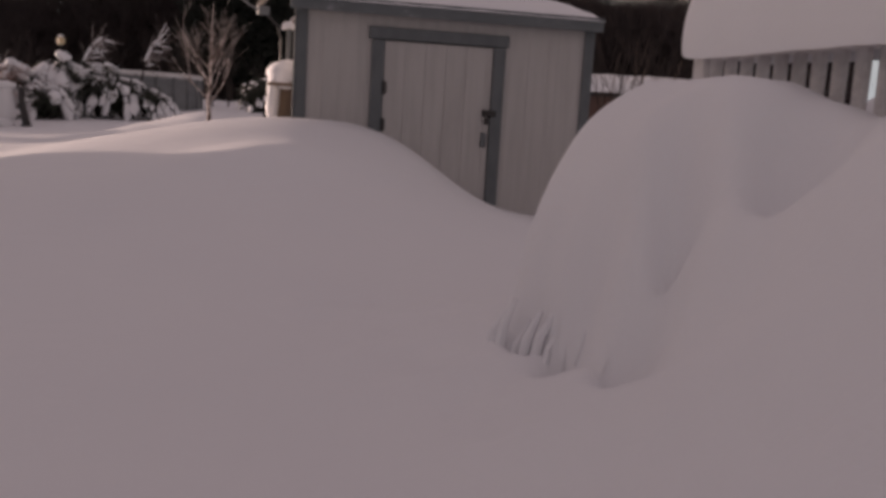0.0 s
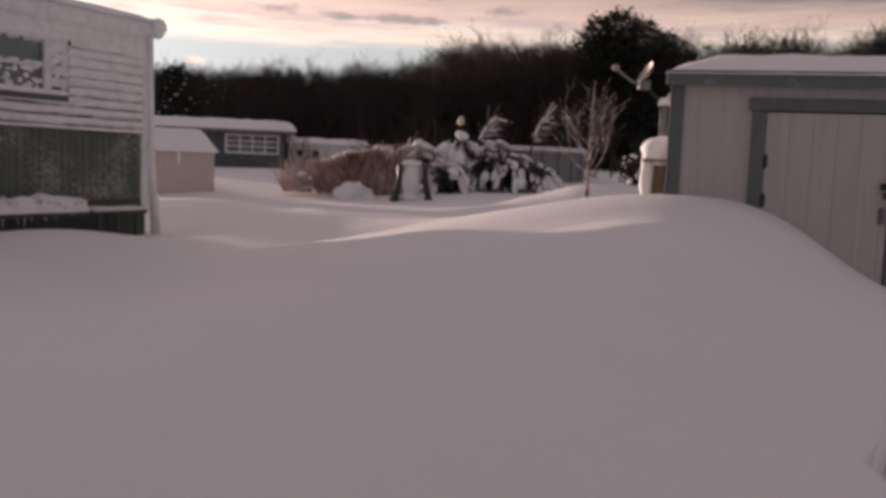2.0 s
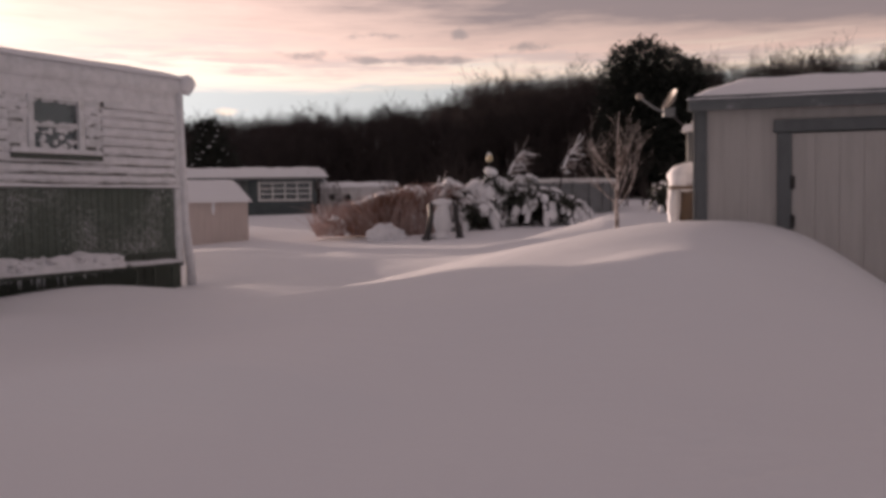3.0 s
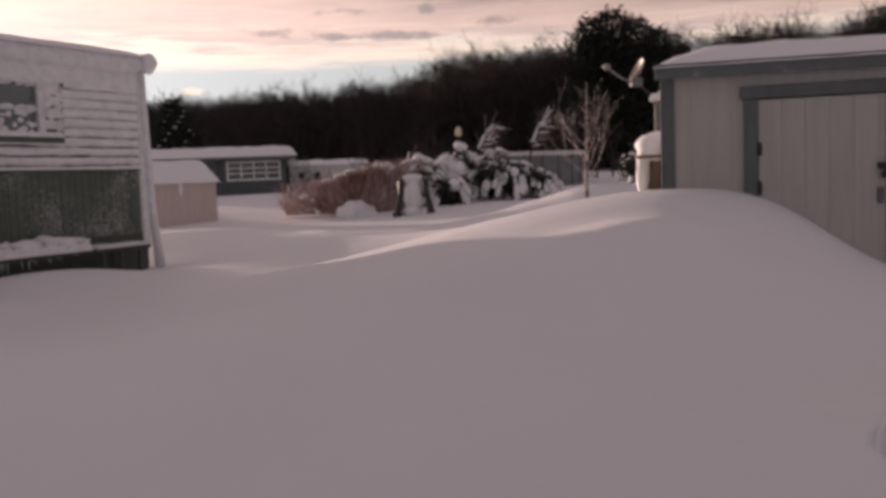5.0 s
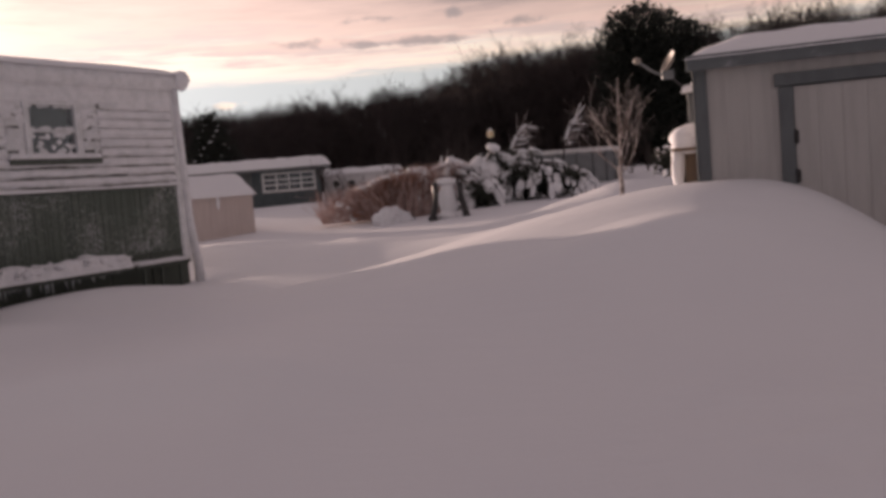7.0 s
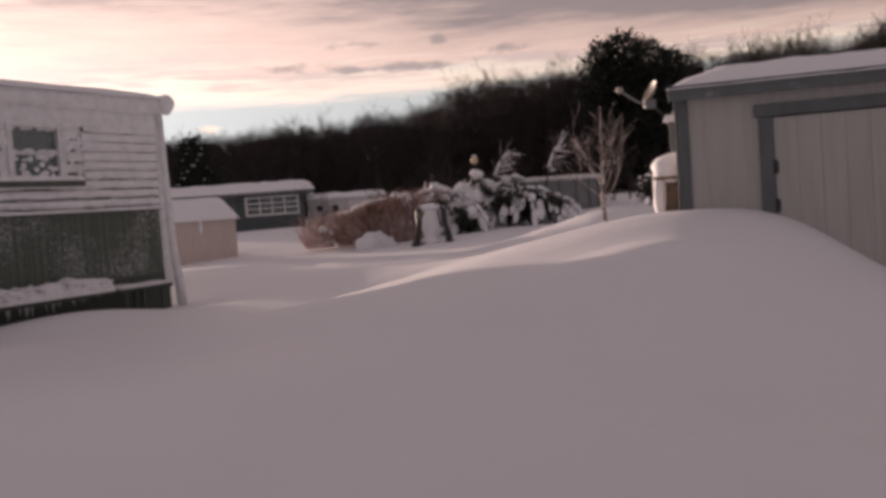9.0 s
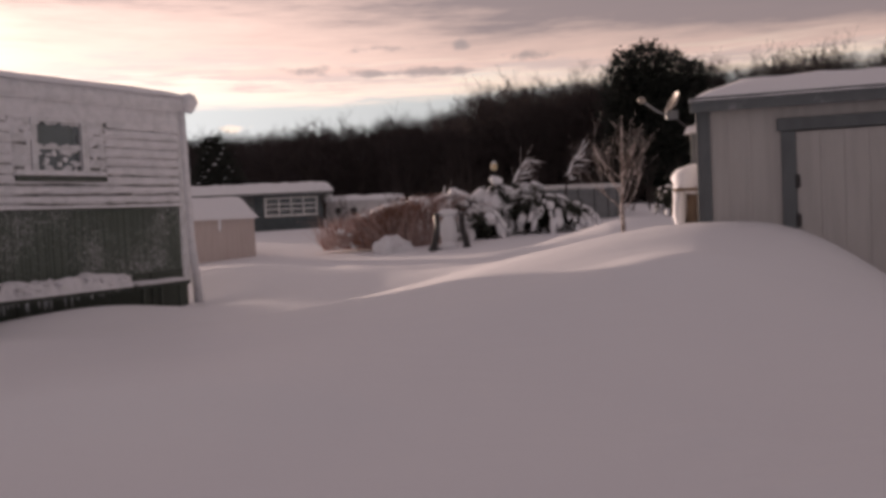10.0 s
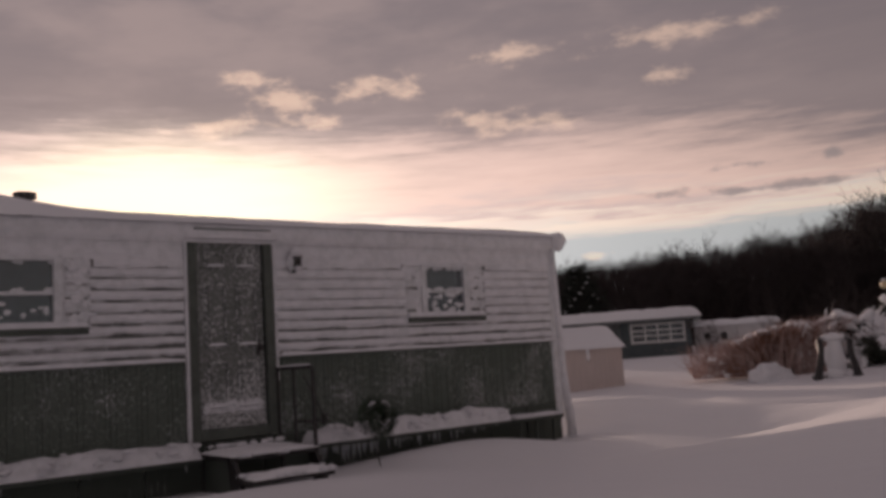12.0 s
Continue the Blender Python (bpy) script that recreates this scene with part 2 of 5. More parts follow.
SHEDWALL = surface("pale_grey_painted_plywood", (0.455, 0.44, 0.425), (0.405, 0.39, 0.377), 2.0, 0.75, 0.3, 40.0, (7, 7, 0.5), random_tone=0.02, relief=0.003)
SHEDTRIM = surface("slate_grey_trim_paint", (0.122, 0.136, 0.142), (0.098, 0.110, 0.116), 3.0, 0.65, 0.25, 40.0, (3, 3, 1))
SHEDEAVE = frosted("slate_fascia_with_snow_dust", (0.145, 0.163, 0.17), (0.58, 0.59, 0.61), (0.6, 1, 1), 7.0, 0.48, 0.70)
BLACKMETAL = surface("black_metal", (0.02, 0.02, 0.021), (0.035, 0.03, 0.028), 20.0, 0.5, 0.15, 90.0)
BEIGE = surface("beige_wood_panel", (0.56, 0.485, 0.455), (0.51, 0.44, 0.41), 2.5, 0.75, 0.2, 30.0, (6, 6, 0.6), random_tone=0.02)
GARAGE = surface("dark_slate_clapboard", (0.085, 0.105, 0.11), (0.065, 0.08, 0.085), 3.0, 0.7, 0.2, 30.0)
GARAGE2 = surface("grey_clapboard", (0.22, 0.235, 0.235), (0.17, 0.18, 0.18), 3.0, 0.7, 0.2, 30.0)
BROWNDOOR = surface("brown_door", (0.12, 0.075, 0.05), (0.09, 0.055, 0.04), 5.0, 0.6, 0.2, 30.0)
WHITEPAINT = surface("white_paint", (0.72, 0.71, 0.69), (0.62, 0.61, 0.60), 4.0, 0.55, 0.15, 50.0)
PALESIDING = surface("pale_siding", (0.62, 0.60, 0.60), (0.54, 0.53, 0.53), 3.0, 0.7, 0.2, 30.0)
BARK = surface("dark_bark", (0.035, 0.027, 0.024), (0.055, 0.042, 0.037), 8.0, 0.9, 0.5, 60.0, (1, 1, 0.3))
TWIG = surface("bare_twigs", (0.042, 0.031, 0.030), (0.022, 0.0165, 0.016), 1.0, 0.9, 0.0, 30.0, random_tone=0.25)
FRUITBARK = frosted("brown_bark_with_rime", (0.12, 0.085, 0.07), (0.66, 0.60, 0.58), (1, 1, 1), 14.0, 0.38, 0.55)
PINE = surface("dark_conifer_needles", (0.010, 0.014, 0.010), (0.018, 0.022, 0.015), 2.0, 0.85, 0.0, 30.0)
LEAF = surface("evergreen_leaves", (0.024, 0.030, 0.020), (0.045, 0.048, 0.035), 6.0, 0.7, 0.0, 40.0)
WREATHLEAF = frosted("green_needles_with_rime", (0.03, 0.055, 0.028), (0.5, 0.52, 0.5), (1, 1, 1), 30.0, 0.48, 0.62)
DRYGRASS = frosted("dry_russet_grass_with_rime", (0.30, 0.15, 0.105), (0.66, 0.54, 0.51), (2, 2, 1), 5.0, 0.37, 0.58)
POOLWALL = surface("grey_ribbed_steel", (0.19, 0.20, 0.205), (0.15, 0.16, 0.165), 3.0, 0.5, 0.15, 40.0)
DISHGREY = surface("cream_grey_enamel", (0.34, 0.30, 0.25), (0.25, 0.22, 0.19), 6.0, 0.45, 0.1, 50.0)
BRASS = surface("yellow_lamp_glass", (0.72, 0.60, 0.38), (0.6, 0.48, 0.28), 10.0, 0.35, 0.1, 50.0)
WOODBROWN = surface("weathered_brown_wood", (0.22, 0.16, 0.11), (0.14, 0.10, 0.07), 4.0, 0.8, 0.3, 40.0, (5, 5, 0.6))
RAILWHITE = surface("white_railing_paint_with_rime", (0.74, 0.72, 0.71), (0.60, 0.58, 0.57), 14.0, 0.6, 0.3, 60.0)
TARPBLUE = surface("dark_blue_plastic", (0.04, 0.05, 0.09), (0.03, 0.035, 0.06), 8.0, 0.5, 0.1, 40.0)
ROOFDARK = surface("dark_shingle", (0.06, 0.05, 0.048), (0.04, 0.035, 0.033), 6.0, 0.9, 0.3, 30.0)
REDBROWN = surface("red_brown_wall", (0.14, 0.085, 0.07), (0.11, 0.065, 0.055), 3.0, 0.8, 0.2, 30.0)
ICE = surface("icicle_ice", (0.34, 0.36, 0.37), (0.26, 0.28, 0.3), 12.0, 0.2, 0.1, 50.0)

# ---- mesh helpers ----


class Mesh:
    """Collects faces for one mesh object."""

    def __init__(self):
        self.v, self.f = [], []

    def add(self, verts, faces):
        o = len(self.v)
        self.v.extend(tuple(p) for p in verts)
        self.f.extend(tuple(i + o for i in f) for f in faces)
        return self

    def box(self, x0, x1, y0, y1, z0, z1, c=0.006):
        """A box with chamfered edges."""
        c = min(c, (x1 - x0) * 0.3, (y1 - y0) * 0.3, (z1 - z0) * 0.3)
        bm = bmesh.new()
        bmesh.ops.create_cube(bm, size=1.0)
        for p in bm.verts:
            p.co = Vector(((x0 + x1) / 2 + p.co.x * (x1 - x0), (y0 + y1) / 2 + p.co.y * (y1 - y0), (z0 + z1) / 2 + p.co.z * (z1 - z0)))
        if c > 0.0005:
            bmesh.ops.bevel(bm, geom=bm.edges[:], offset=c, segments=1, affect="EDGES")
        bm.verts.index_update()
        self.add([p.co[:] for p in bm.verts], [[q.index for q in f.verts] for f in bm.faces])
        bm.free()
        return self

    def tube(self, path, radii, n=6, cap=True):
        path = [Vector(p) for p in path]
        if not isinstance(radii, (list, tuple)):
            radii = [radii] * len(path)
        o, verts, faces = len(self.v), [], []
        d = (path[1] - path[0]).normalized()
        a = d.orthogonal().normalized()
        for i, (p, r) in enumerate(zip(path, radii)):
            d = (path[min(i + 1, len(path) - 1)] - path[max(i - 1, 0)])
            d = d.normalized() if d.length > 1e-9 else Vector((0, 0, 1))
            a = (a - d * a.dot(d))
            a = a.normalized() if a.length > 1e-6 else d.orthogonal().normalized()
            b = d.cross(a)
            for j in range(n):
                t = 2 * math.pi * j / n
                verts.append(p + (a * math.cos(t) + b * math.sin(t)) * r)
        for i in range(len(path) - 1):
            for j in range(n):
                k = (j + 1) % n
                faces.append((i * n + j, i * n + k, (i + 1) * n + k, (i + 1) * n + j))
        if cap:
            faces.append(tuple(range(n))[::-1])
            faces.append(tuple((len(path) - 1) * n + j for j in range(n)))
        return self.add(verts, faces)

    def blob(self, c, r, rough=0.15, freq=2.5, seed=0.0, nu=12, nv=8, turn=None, flat=-1.0):
        """A lumpy rounded mass; flat cuts its underside at that share of its height."""
        c = Vector(c)
        verts, faces = [], []
        for i in range(nv + 1):
            th = math.pi * i / nv
            for j in range(nu):
                ph = 2 * math.pi * j / nu
                d = Vector((math.sin(th) * math.cos(ph), math.sin(th) * math.sin(ph), max(math.cos(th), flat)))
                s = 1 + rough * noise.noise(d * freq + Vector((seed * 7.1, seed * 3.3, seed)))
                p = Vector((d.x * r[0], d.y * r[1], d.z * r[2])) * s
                verts.append(c + (turn @ p if turn else p))
        for i in range(nv):
            for j in range(nu):
                k = (j + 1) % nu
                faces.append((i * nu + j, (i + 1) * nu + j, (i + 1) * nu + k, i * nu + k))
        return self.add(verts, faces)

    def sheet(self, nx, ny, fn):
        """A grid of points fn(u, v), u and v from 0 to 1."""
        verts = [fn(i / nx, j / ny) for j in range(ny + 1) for i in range(nx + 1)]
        faces = [(j * (nx + 1) + i, j * (nx + 1) + i + 1, (j + 1) * (nx + 1) + i + 1, (j + 1) * (nx + 1) + i) for j in range(ny) for i in range(nx)]
        return self.add(verts, faces)

    def slab(self, x0, x1, y0, y1, z, h, seed=0.0, rough=0.25, step=0.12, p=4.0, rise=None):
        """A rounded cover of snow of height h on the rectangle at height z, with an uneven edge."""
        nx, ny = max(4, int((x1 - x0) / step)), max(4, int((y1 - y0) / step))

        def top(u, v):
            a, b = 2 * u - 1, 2 * v - 1
            q = Vector((x0 + u * (x1 - x0), y0 + v * (y1 - y0), seed * 5.0))
            e = max(0.0, 1 - abs(a) ** (p * (x1 - x0) / max(0.2, min(x1 - x0, y1 - y0)))) * max(0.0, 1 - abs(b) ** p)
            lump = 1 + rough * (noise.noise(q * 1.7) + 0.5 * noise.noise(q * 5.0))
            edge = 0.03 * noise.noise(q * 4.0 + Vector((9, 0, 0))) * min(1.0, h * 5)
            base = rise(q.x, q.y) if rise else z
            return (q.x + edge * (abs(a) > 0.98), q.y + edge * (abs(b) > 0.98), base + h * lump * e ** 0.45)

        def bottom(u, v):
            base = rise(x0 + u * (x1 - x0), y0 + v * (y1 - y0)) if rise else z
            return (x0 + u * (x1 - x0), y1 + v * (y0 - y1), base - 0.004) if not rise else (x0 + u * (x1 - x0), y1 + v * (y0 - y1), rise(x0 + u * (x1 - x0), y1 + v * (y0 - y1)) - 0.004)

        self.sheet(nx, ny, top)
        return self.sheet(nx, 2, bottom)

    def data(self, name, mat, smooth=False):
        me = bpy.data.meshes.new(name)
        me.from_pydata(self.v, [], self.f)
        if smooth:
            me.shade_smooth()
        me.materials.append(mat)
        me.update()
        return me


def part(name, mb, mat, parent=None, label="", smooth=False, kind=""):
    """Links collected faces as ONE mesh object under a thing or a part."""
    ob = new(name, mb.data(name, mat, smooth))
    if parent:
        ob.parent = parent
    return tagged(ob, label, kind=kind)


def thing(name, m, label, category, group="", kind=""):
    ob = new(name)
    ob.matrix_world = m
    ob.empty_display_size = 0.2
    return tagged(ob, label, category, group, kind)


def solid(name, mb, mat, m, label, category, group="", kind="", smooth=False):
    ob = new(name, mb.data(name, mat, smooth))
    ob.matrix_world = m
    return tagged(ob, label, category, group, kind)


def B(*a, c=0.006):
    return Mesh().box(*a, c=c)


HERE = Matrix.Identity(4)
rnd = random.Random(4)


def frame_on(az, dist, z=EYE):
    """A frame whose x runs along a wall that faces the camera, y into it, with its foot at that turn and distance."""
    a = radians(az)
    n, l = Vector((math.sin(a), math.cos(a), 0)), Vector((math.cos(a), -math.sin(a), 0))
    m = Matrix.Identity(4)
    m.col[0][:3], m.col[1][:3], m.col[3][:3] = l, n, (*(n * dist).xy, z)
    return m


HOME = frame_on(-61.42, 8.7)
SHED = frame_on(15.68, 8.6) @ pose(-0.042, 0, 0)

# ---- ground ----


def blend(a, b, x):
    t = np.clip((x - a) / (b - a), 0, 1)
    return t * t * (3 - 2 * t)


CREST = np.array([(-0.9, 13.3, 0.13), (-0.4, 13.0, 0.18), (0.3, 12.45, 0.29), (1.25, 11.6, 0.46), (2.05, 10.4, 0.65), (2.28, 8.35, 0.83)])
HOOK = np.array([(-1.9, 14.1, 0.02), (-1.62, 14.2, 0.075), (-0.85, 14.5, 0.085), (0.05, 14.9, 0.10), (1.05, 15.5, 0.14), (2.15, 16.3, 0.21), (3.0, 16.9, 0.36), (3.9, 17.4, 0.50)])


def nearest_on(line, x, y):
    """For each point: its distance to a crest line, the height and the foot of the nearest place on it, and on which side it lies."""
    best = np.full(x.shape, 1e9)
    amp, px, py, side = np.zeros(x.shape), np.zeros(x.shape), np.zeros(x.shape), np.zeros(x.shape)
    for (ax, ay, ah), (bx, by, bh) in zip(line[:-1], line[1:]):
        t = np.clip(((x - ax) * (bx - ax) + (y - ay) * (by - ay)) / ((bx - ax) ** 2 + (by - ay) ** 2), 0, 1)
        qx, qy = ax + t * (bx - ax), ay + t * (by - ay)
        d = np.hypot(x - qx, y - qy)
        use = d < best
        best = np.where(use, d, best)
        amp, px, py = np.where(use, ah + t * (bh - ah), amp), np.where(use, qx, px), np.where(use, qy, py)
        side = np.where(use, (bx - ax) * (y - ay) - (by - ay) * (x - ax), side)
    return best, amp, px, py, side


def snow_height(x, y):
    """Drifted snow: a nearly level yard that rises slowly towards the woods, with wind drifts."""
    x, y = np.asarray(x, float), np.asarray(y, float)
    z = 0.37 + 0.75 * blend(11, 40, y) + 0.02 * np.clip(x, -8, 8) * blend(10, 20, y) + 0.018 * np.clip(y - 42, 0, 400)
    # drift from the corner of the shed out into the yard
    best, amp, px, py, side = nearest_on(CREST, x, y)
    dx, dy = (x - px) / np.maximum(best, 1e-6), (y - py) / np.maximum(best, 1e-6)
    along = np.clip(dx * 0.963 - dy * 0.27, 0, 1)
    away = np.clip(dx * 0.35 + dy * 0.94, 0, 1)
    width = (2.1 - 1.0 * away) * (0.40 + 0.60 * blend(0.25, 0.70, amp))
    front = along ** 1.5
    z = z + amp * (np.exp(-0.5 * (best / width) ** 2) * (1 - front) + np.exp(-(best / 1.58) ** 3.4) * front)
    # long low drift behind it: it falls off towards the yard from a crease, and lies flat behind
    best, amp, px, py, side = nearest_on(HOOK, x, y)
    z = z + amp * np.where(side < 0, np.exp(-best / 0.42), np.exp(-0.5 * (np.maximum(best - 0.5, 0) / 1.3) ** 2) + 0.35 * blend(0.0, 0.9, best) * blend(2.6, 0.9, best))
    # low rib of snow in front of the shed
    r = -(x - 1.45) * 0.20 + (y - 6.45) * 0.98
    s = (x - 1.45) * 0.98 + (y - 6.45) * 0.20
    z = z + 0.11 * np.where(r > 0, np.exp(-0.5 * (r / 0.30) ** 2), np.exp(r / 0.30)) * np.exp(-0.5 * (s / 0.5) ** 2)
    # swell in front of the mobile home
    wx, wy = x * 0.478 + y * 0.878, 8.7 - (-0.878 * x + 0.479 * y)
    z = z + 0.17 * np.exp(-0.5 * (((wx - 6.6) / 1.5) ** 2 + ((wy - 0.45) / 0.6) ** 2))
    z = z + 0.14 * np.exp(-0.5 * (((wx - 4.0) / 1.1) ** 2 + ((wy - 1.75) / 0.5) ** 2))
    z = z + 0.34 * np.exp(-0.5 * (((x + 5.2) / 1.9) ** 2 + ((y - 15.4) / 2.0) ** 2))
    z = z + 0.23 * np.exp(-0.5 * (((x + 3.9) / 1.5) ** 2 + ((y - 4.6) / 1.2) ** 2))
    z = z + 0.13 * np.exp(-0.5 * (((x + 1.0) / 0.42) ** 2 + ((y - 4.45) / np.where(y < 4.45, 0.22, 1.1)) ** 2)) + 0.13 * np.exp(-0.5 * (((x + 1.85) / 0.5) ** 2 + ((y - 4.3) / np.where(y < 4.3, 0.24, 0.9)) ** 2))
    # snow scoured out below the end of the mobile home
    z = z - 0.20 * np.exp(-0.5 * (((wx - 8.3) / 0.7) ** 2 + ((wy - 0.2) / 0.6) ** 2))
    # bank beyond the end of the mobile home
    z = z + 0.20 * np.exp(-0.5 * (((x + 3.3) / 1.5) ** 2 + ((y - 13.9) / 1.3) ** 2))
    # smooth saddle between the mobile home and the tip of the long drift
    z = z + 0.07 * np.exp(-0.5 * (((x + 2.9) / 1.2) ** 2 + ((y - 12.8) / 1.6) ** 2))
    # hollow scoured in front of the storage hut
    z = z - 0.24 * np.exp(-0.5 * (((x + 5.2) / 3.6) ** 2 + ((y - 20.5) / 4.0) ** 2))
    # snow heaped over the steps along the deck railing
    ax, ay, bx, by = 2.03, 2.18, 1.86, 0.6
    t = np.clip(((x - ax) * (bx - ax) + (y - ay) * (by - ay)) / ((bx - ax) ** 2 + (by - ay) ** 2), -0.2, 1)
    qx, qy = ax + t * (bx - ax), ay + t * (by - ay)
    d = np.hypot(x - qx, y - qy) / 0.60
    steep = np.where(d < 1, np.maximum(1 - np.minimum(d, 1) ** 2.6, 0) ** 0.62, 0)
    soft = np.clip(t * 2.2, 0, 1)
    heap = steep * (1 - soft) + np.exp(-0.5 * (d * 0.60 / 0.42) ** 2) * soft
    for px_, py_, dep, wid in ((1.44, 1.87, 0.26, 0.07), (1.60, 1.97, 0.30, 0.06), (1.66, 2.08, 0.20, 0.05), (1.80, 1.76, 0.28, 0.10), (1.46, 2.21, 0.24, 0.06), (1.50, 1.62, 0.12, 0.12), (1.47, 2.50, 0.20, 0.05)):
        z = z - dep * np.exp(-0.5 * (((x - px_) / wid) ** 2 + ((y - py_) / wid) ** 2))
    z = z + 0.22 * np.exp(-0.5 * (np.maximum(d * 0.60 - 0.3, 0) / 0.55) ** 2)
    z = z + (0.90 - 0.25 * np.clip(t, 0, 1)) * heap
    wave = np.sin(x * 1.1 + 0.6 * y + 0.7 * np.sin(y * 0.45)) * 0.010 + np.sin(0.5 * x - 0.9 * y + 1.3) * 0.014
    return z + wave * blend(2, 5, np.hypot(x, y))


def height_at(x, y):
    return float(snow_height(np.array([x]), np.array([y]))[0])


def build_ground():
    radii = np.concatenate([np.arange(0.3, 5, 0.05), np.arange(5, 16, 0.11), np.geomspace(16, 1600, 70)])
    turns = np.concatenate([np.arange(-62, 72, 0.55), np.arange(72, 298, 5.5)])
    a = np.radians(turns)
    x, y = radii[:, None] * np.sin(a)[None, :], radii[:, None] * np.cos(a)[None, :]
    z = snow_height(x, y)
    for i, r in enumerate(radii):
        if r < 4:
            for j in range(len(a)):
                if x[i, j] > 0.7:
                    z[i, j] += (0.035 * noise.noise(Vector((x[i, j] * 3, y[i, j] * 3, 0))) + 0.014 * noise.noise(Vector((x[i, j] * 9, y[i, j] * 9, 4)))) * min(1.0, max(0.0, (x[i, j] - 0.7) * 3))
    n = len(a)
    verts = np.stack([x, y, z], -1).reshape(-1, 3).tolist()
    faces = [(i * n + j, i * n + (j + 1) % n, (i + 1) * n + (j + 1) % n, (i + 1) * n + j) for i in range(len(radii) - 1) for j in range(n)]
    mb = Mesh().add(verts, [f[::-1] for f in faces])
    mb.f.append(tuple(range(n)))
    solid("ground", mb, SNOW, HERE, "deep wind-drifted snow covering the yard and fields", "snow", kind="structure", smooth=True)


build_ground()

# ---- mobile home ----


def crust_strip(s0, s1, z0, z1, y, seed, bare):
    """Blown snow stuck on one course of siding, with a ragged lower edge."""
    n = max(6, int((s1 - s0) / 0.045))
    mb = Mesh()

    def fn(u, v):
        s = s0 + u * (s1 - s0)
        q = Vector((s * 3.1, seed * 3.7, 0.0))
        gap = bare * (1.0 + 0.6 * noise.noise(q) + 0.5 * noise.noise(q * 4.3))
        lo = min(z1 - 0.02, z0 + max(0.004, gap))
        bulge = (0.014 + 0.016 * (1 + noise.noise(q * 2.0 + Vector((0, 0, v * 2))))) * math.sin(math.pi * min(1, v * 0.8 + 0.12)) ** 0.7
        return (s, y - bulge * (0.0 if v in (0.0, 1.0) else 1.0) - 0.003, lo + v * (z1 - lo))

    return mb.sheet(n, 5, fn)


def six_panel_door(parent):
    d = part("door", B(3.49, 4.22, 0.0, 0.045, -0.44, 1.47), DOORGREEN, parent, "six-panel door rimed with blown snow", False)
    for s0, s1, z0, z1 in ((3.58, 3.80, 1.20, 1.37), (3.91, 4.13, 1.20, 1.37), (3.57, 3.80, 0.38, 1.05), (3.91, 4.14, 0.38, 1.05), (3.58, 3.80, -0.24, 0.24), (3.91, 4.14, -0.24, 0.24)):
        p = part("panel", B(s0 + 0.035, s1 - 0.035, -0.012, 0.0, z0 + 0.035, z1 - 0.035, c=0.01), DOORGREEN, d)
        m = Mesh()
        m.box(s0, s1, -0.016, 0.0, z1 - 0.022, z1).box(s0, s1, -0.016, 0.0, z0, z0 + 0.022).box(s0, s0 + 0.02, -0.016, 0, z0 + 0.022, z1 - 0.022).box(s1 - 0.02, s1, -0.016, 0, z0 + 0.022, z1 - 0.022)
        part("moulding", m, MOULDRIME, d)
        m = Mesh().slab(s0 + 0.01, s1 - 0.01, -0.05, -0.005, z0 + 0.022, 0.025, seed=s0 + z0, step=0.02)
        part("snow_ridge", m, CRUST, d)
    m, rc = Mesh(), random.Random(33)
    for i in range(150):
        g = rc.uniform(0.008, 0.028)
        m.blob((rc.uniform(3.53, 4.17), -0.004, -0.27 + 0.10 * rc.random() ** 1.6), (g * 1.3, 0.018, g), 0.5, 3, i, 8, 5)
    part("kick_snow", m, CRUST, d, kind="stuff", smooth=True)
    k = Mesh().tube([(4.15, 0.0, 0.36), (4.15, -0.05, 0.36)], 0.016, 8).blob((4.15, -0.07, 0.36), (0.032, 0.028, 0.032), 0.02)
    k.box(4.13, 4.17, -0.012, 0.0, 0.28, 0.46)
    part("door_knob", k, BLACKMETAL, d, "dark metal knob and plate")
    m = Mesh().box(3.38, 3.48, -0.05, 0.08, -0.55, 1.50).box(4.23, 4.33, -0.05, 0.08, -0.55, 1.50).box(3.48, 4.23, -0.05, 0.08, 1.475, 1.50)
    m.box(3.48, 4.23, -0.05, 0.08, -0.55, -0.44)
    part("door_frame", m, DOORTRIM, d, "dark green door frame")
    m = Mesh().box(3.345, 3.378, -0.06, 0.0, -0.55, 1.5, c=0.012).box(4.333, 4.36, -0.055, 0.0, 0.0, 1.5, c=0.01)
    m.slab(3.34, 4.37, -0.11, 0.0, 1.505, 0.09, seed=5, step=0.04)
    part("frame_snow", m, CRUST, d, "snow packed round the frame")
    part("drip_cap", B(3.45, 4.30, -0.10, 0.0, 1.60, 1.612), DOORTRIM, d)


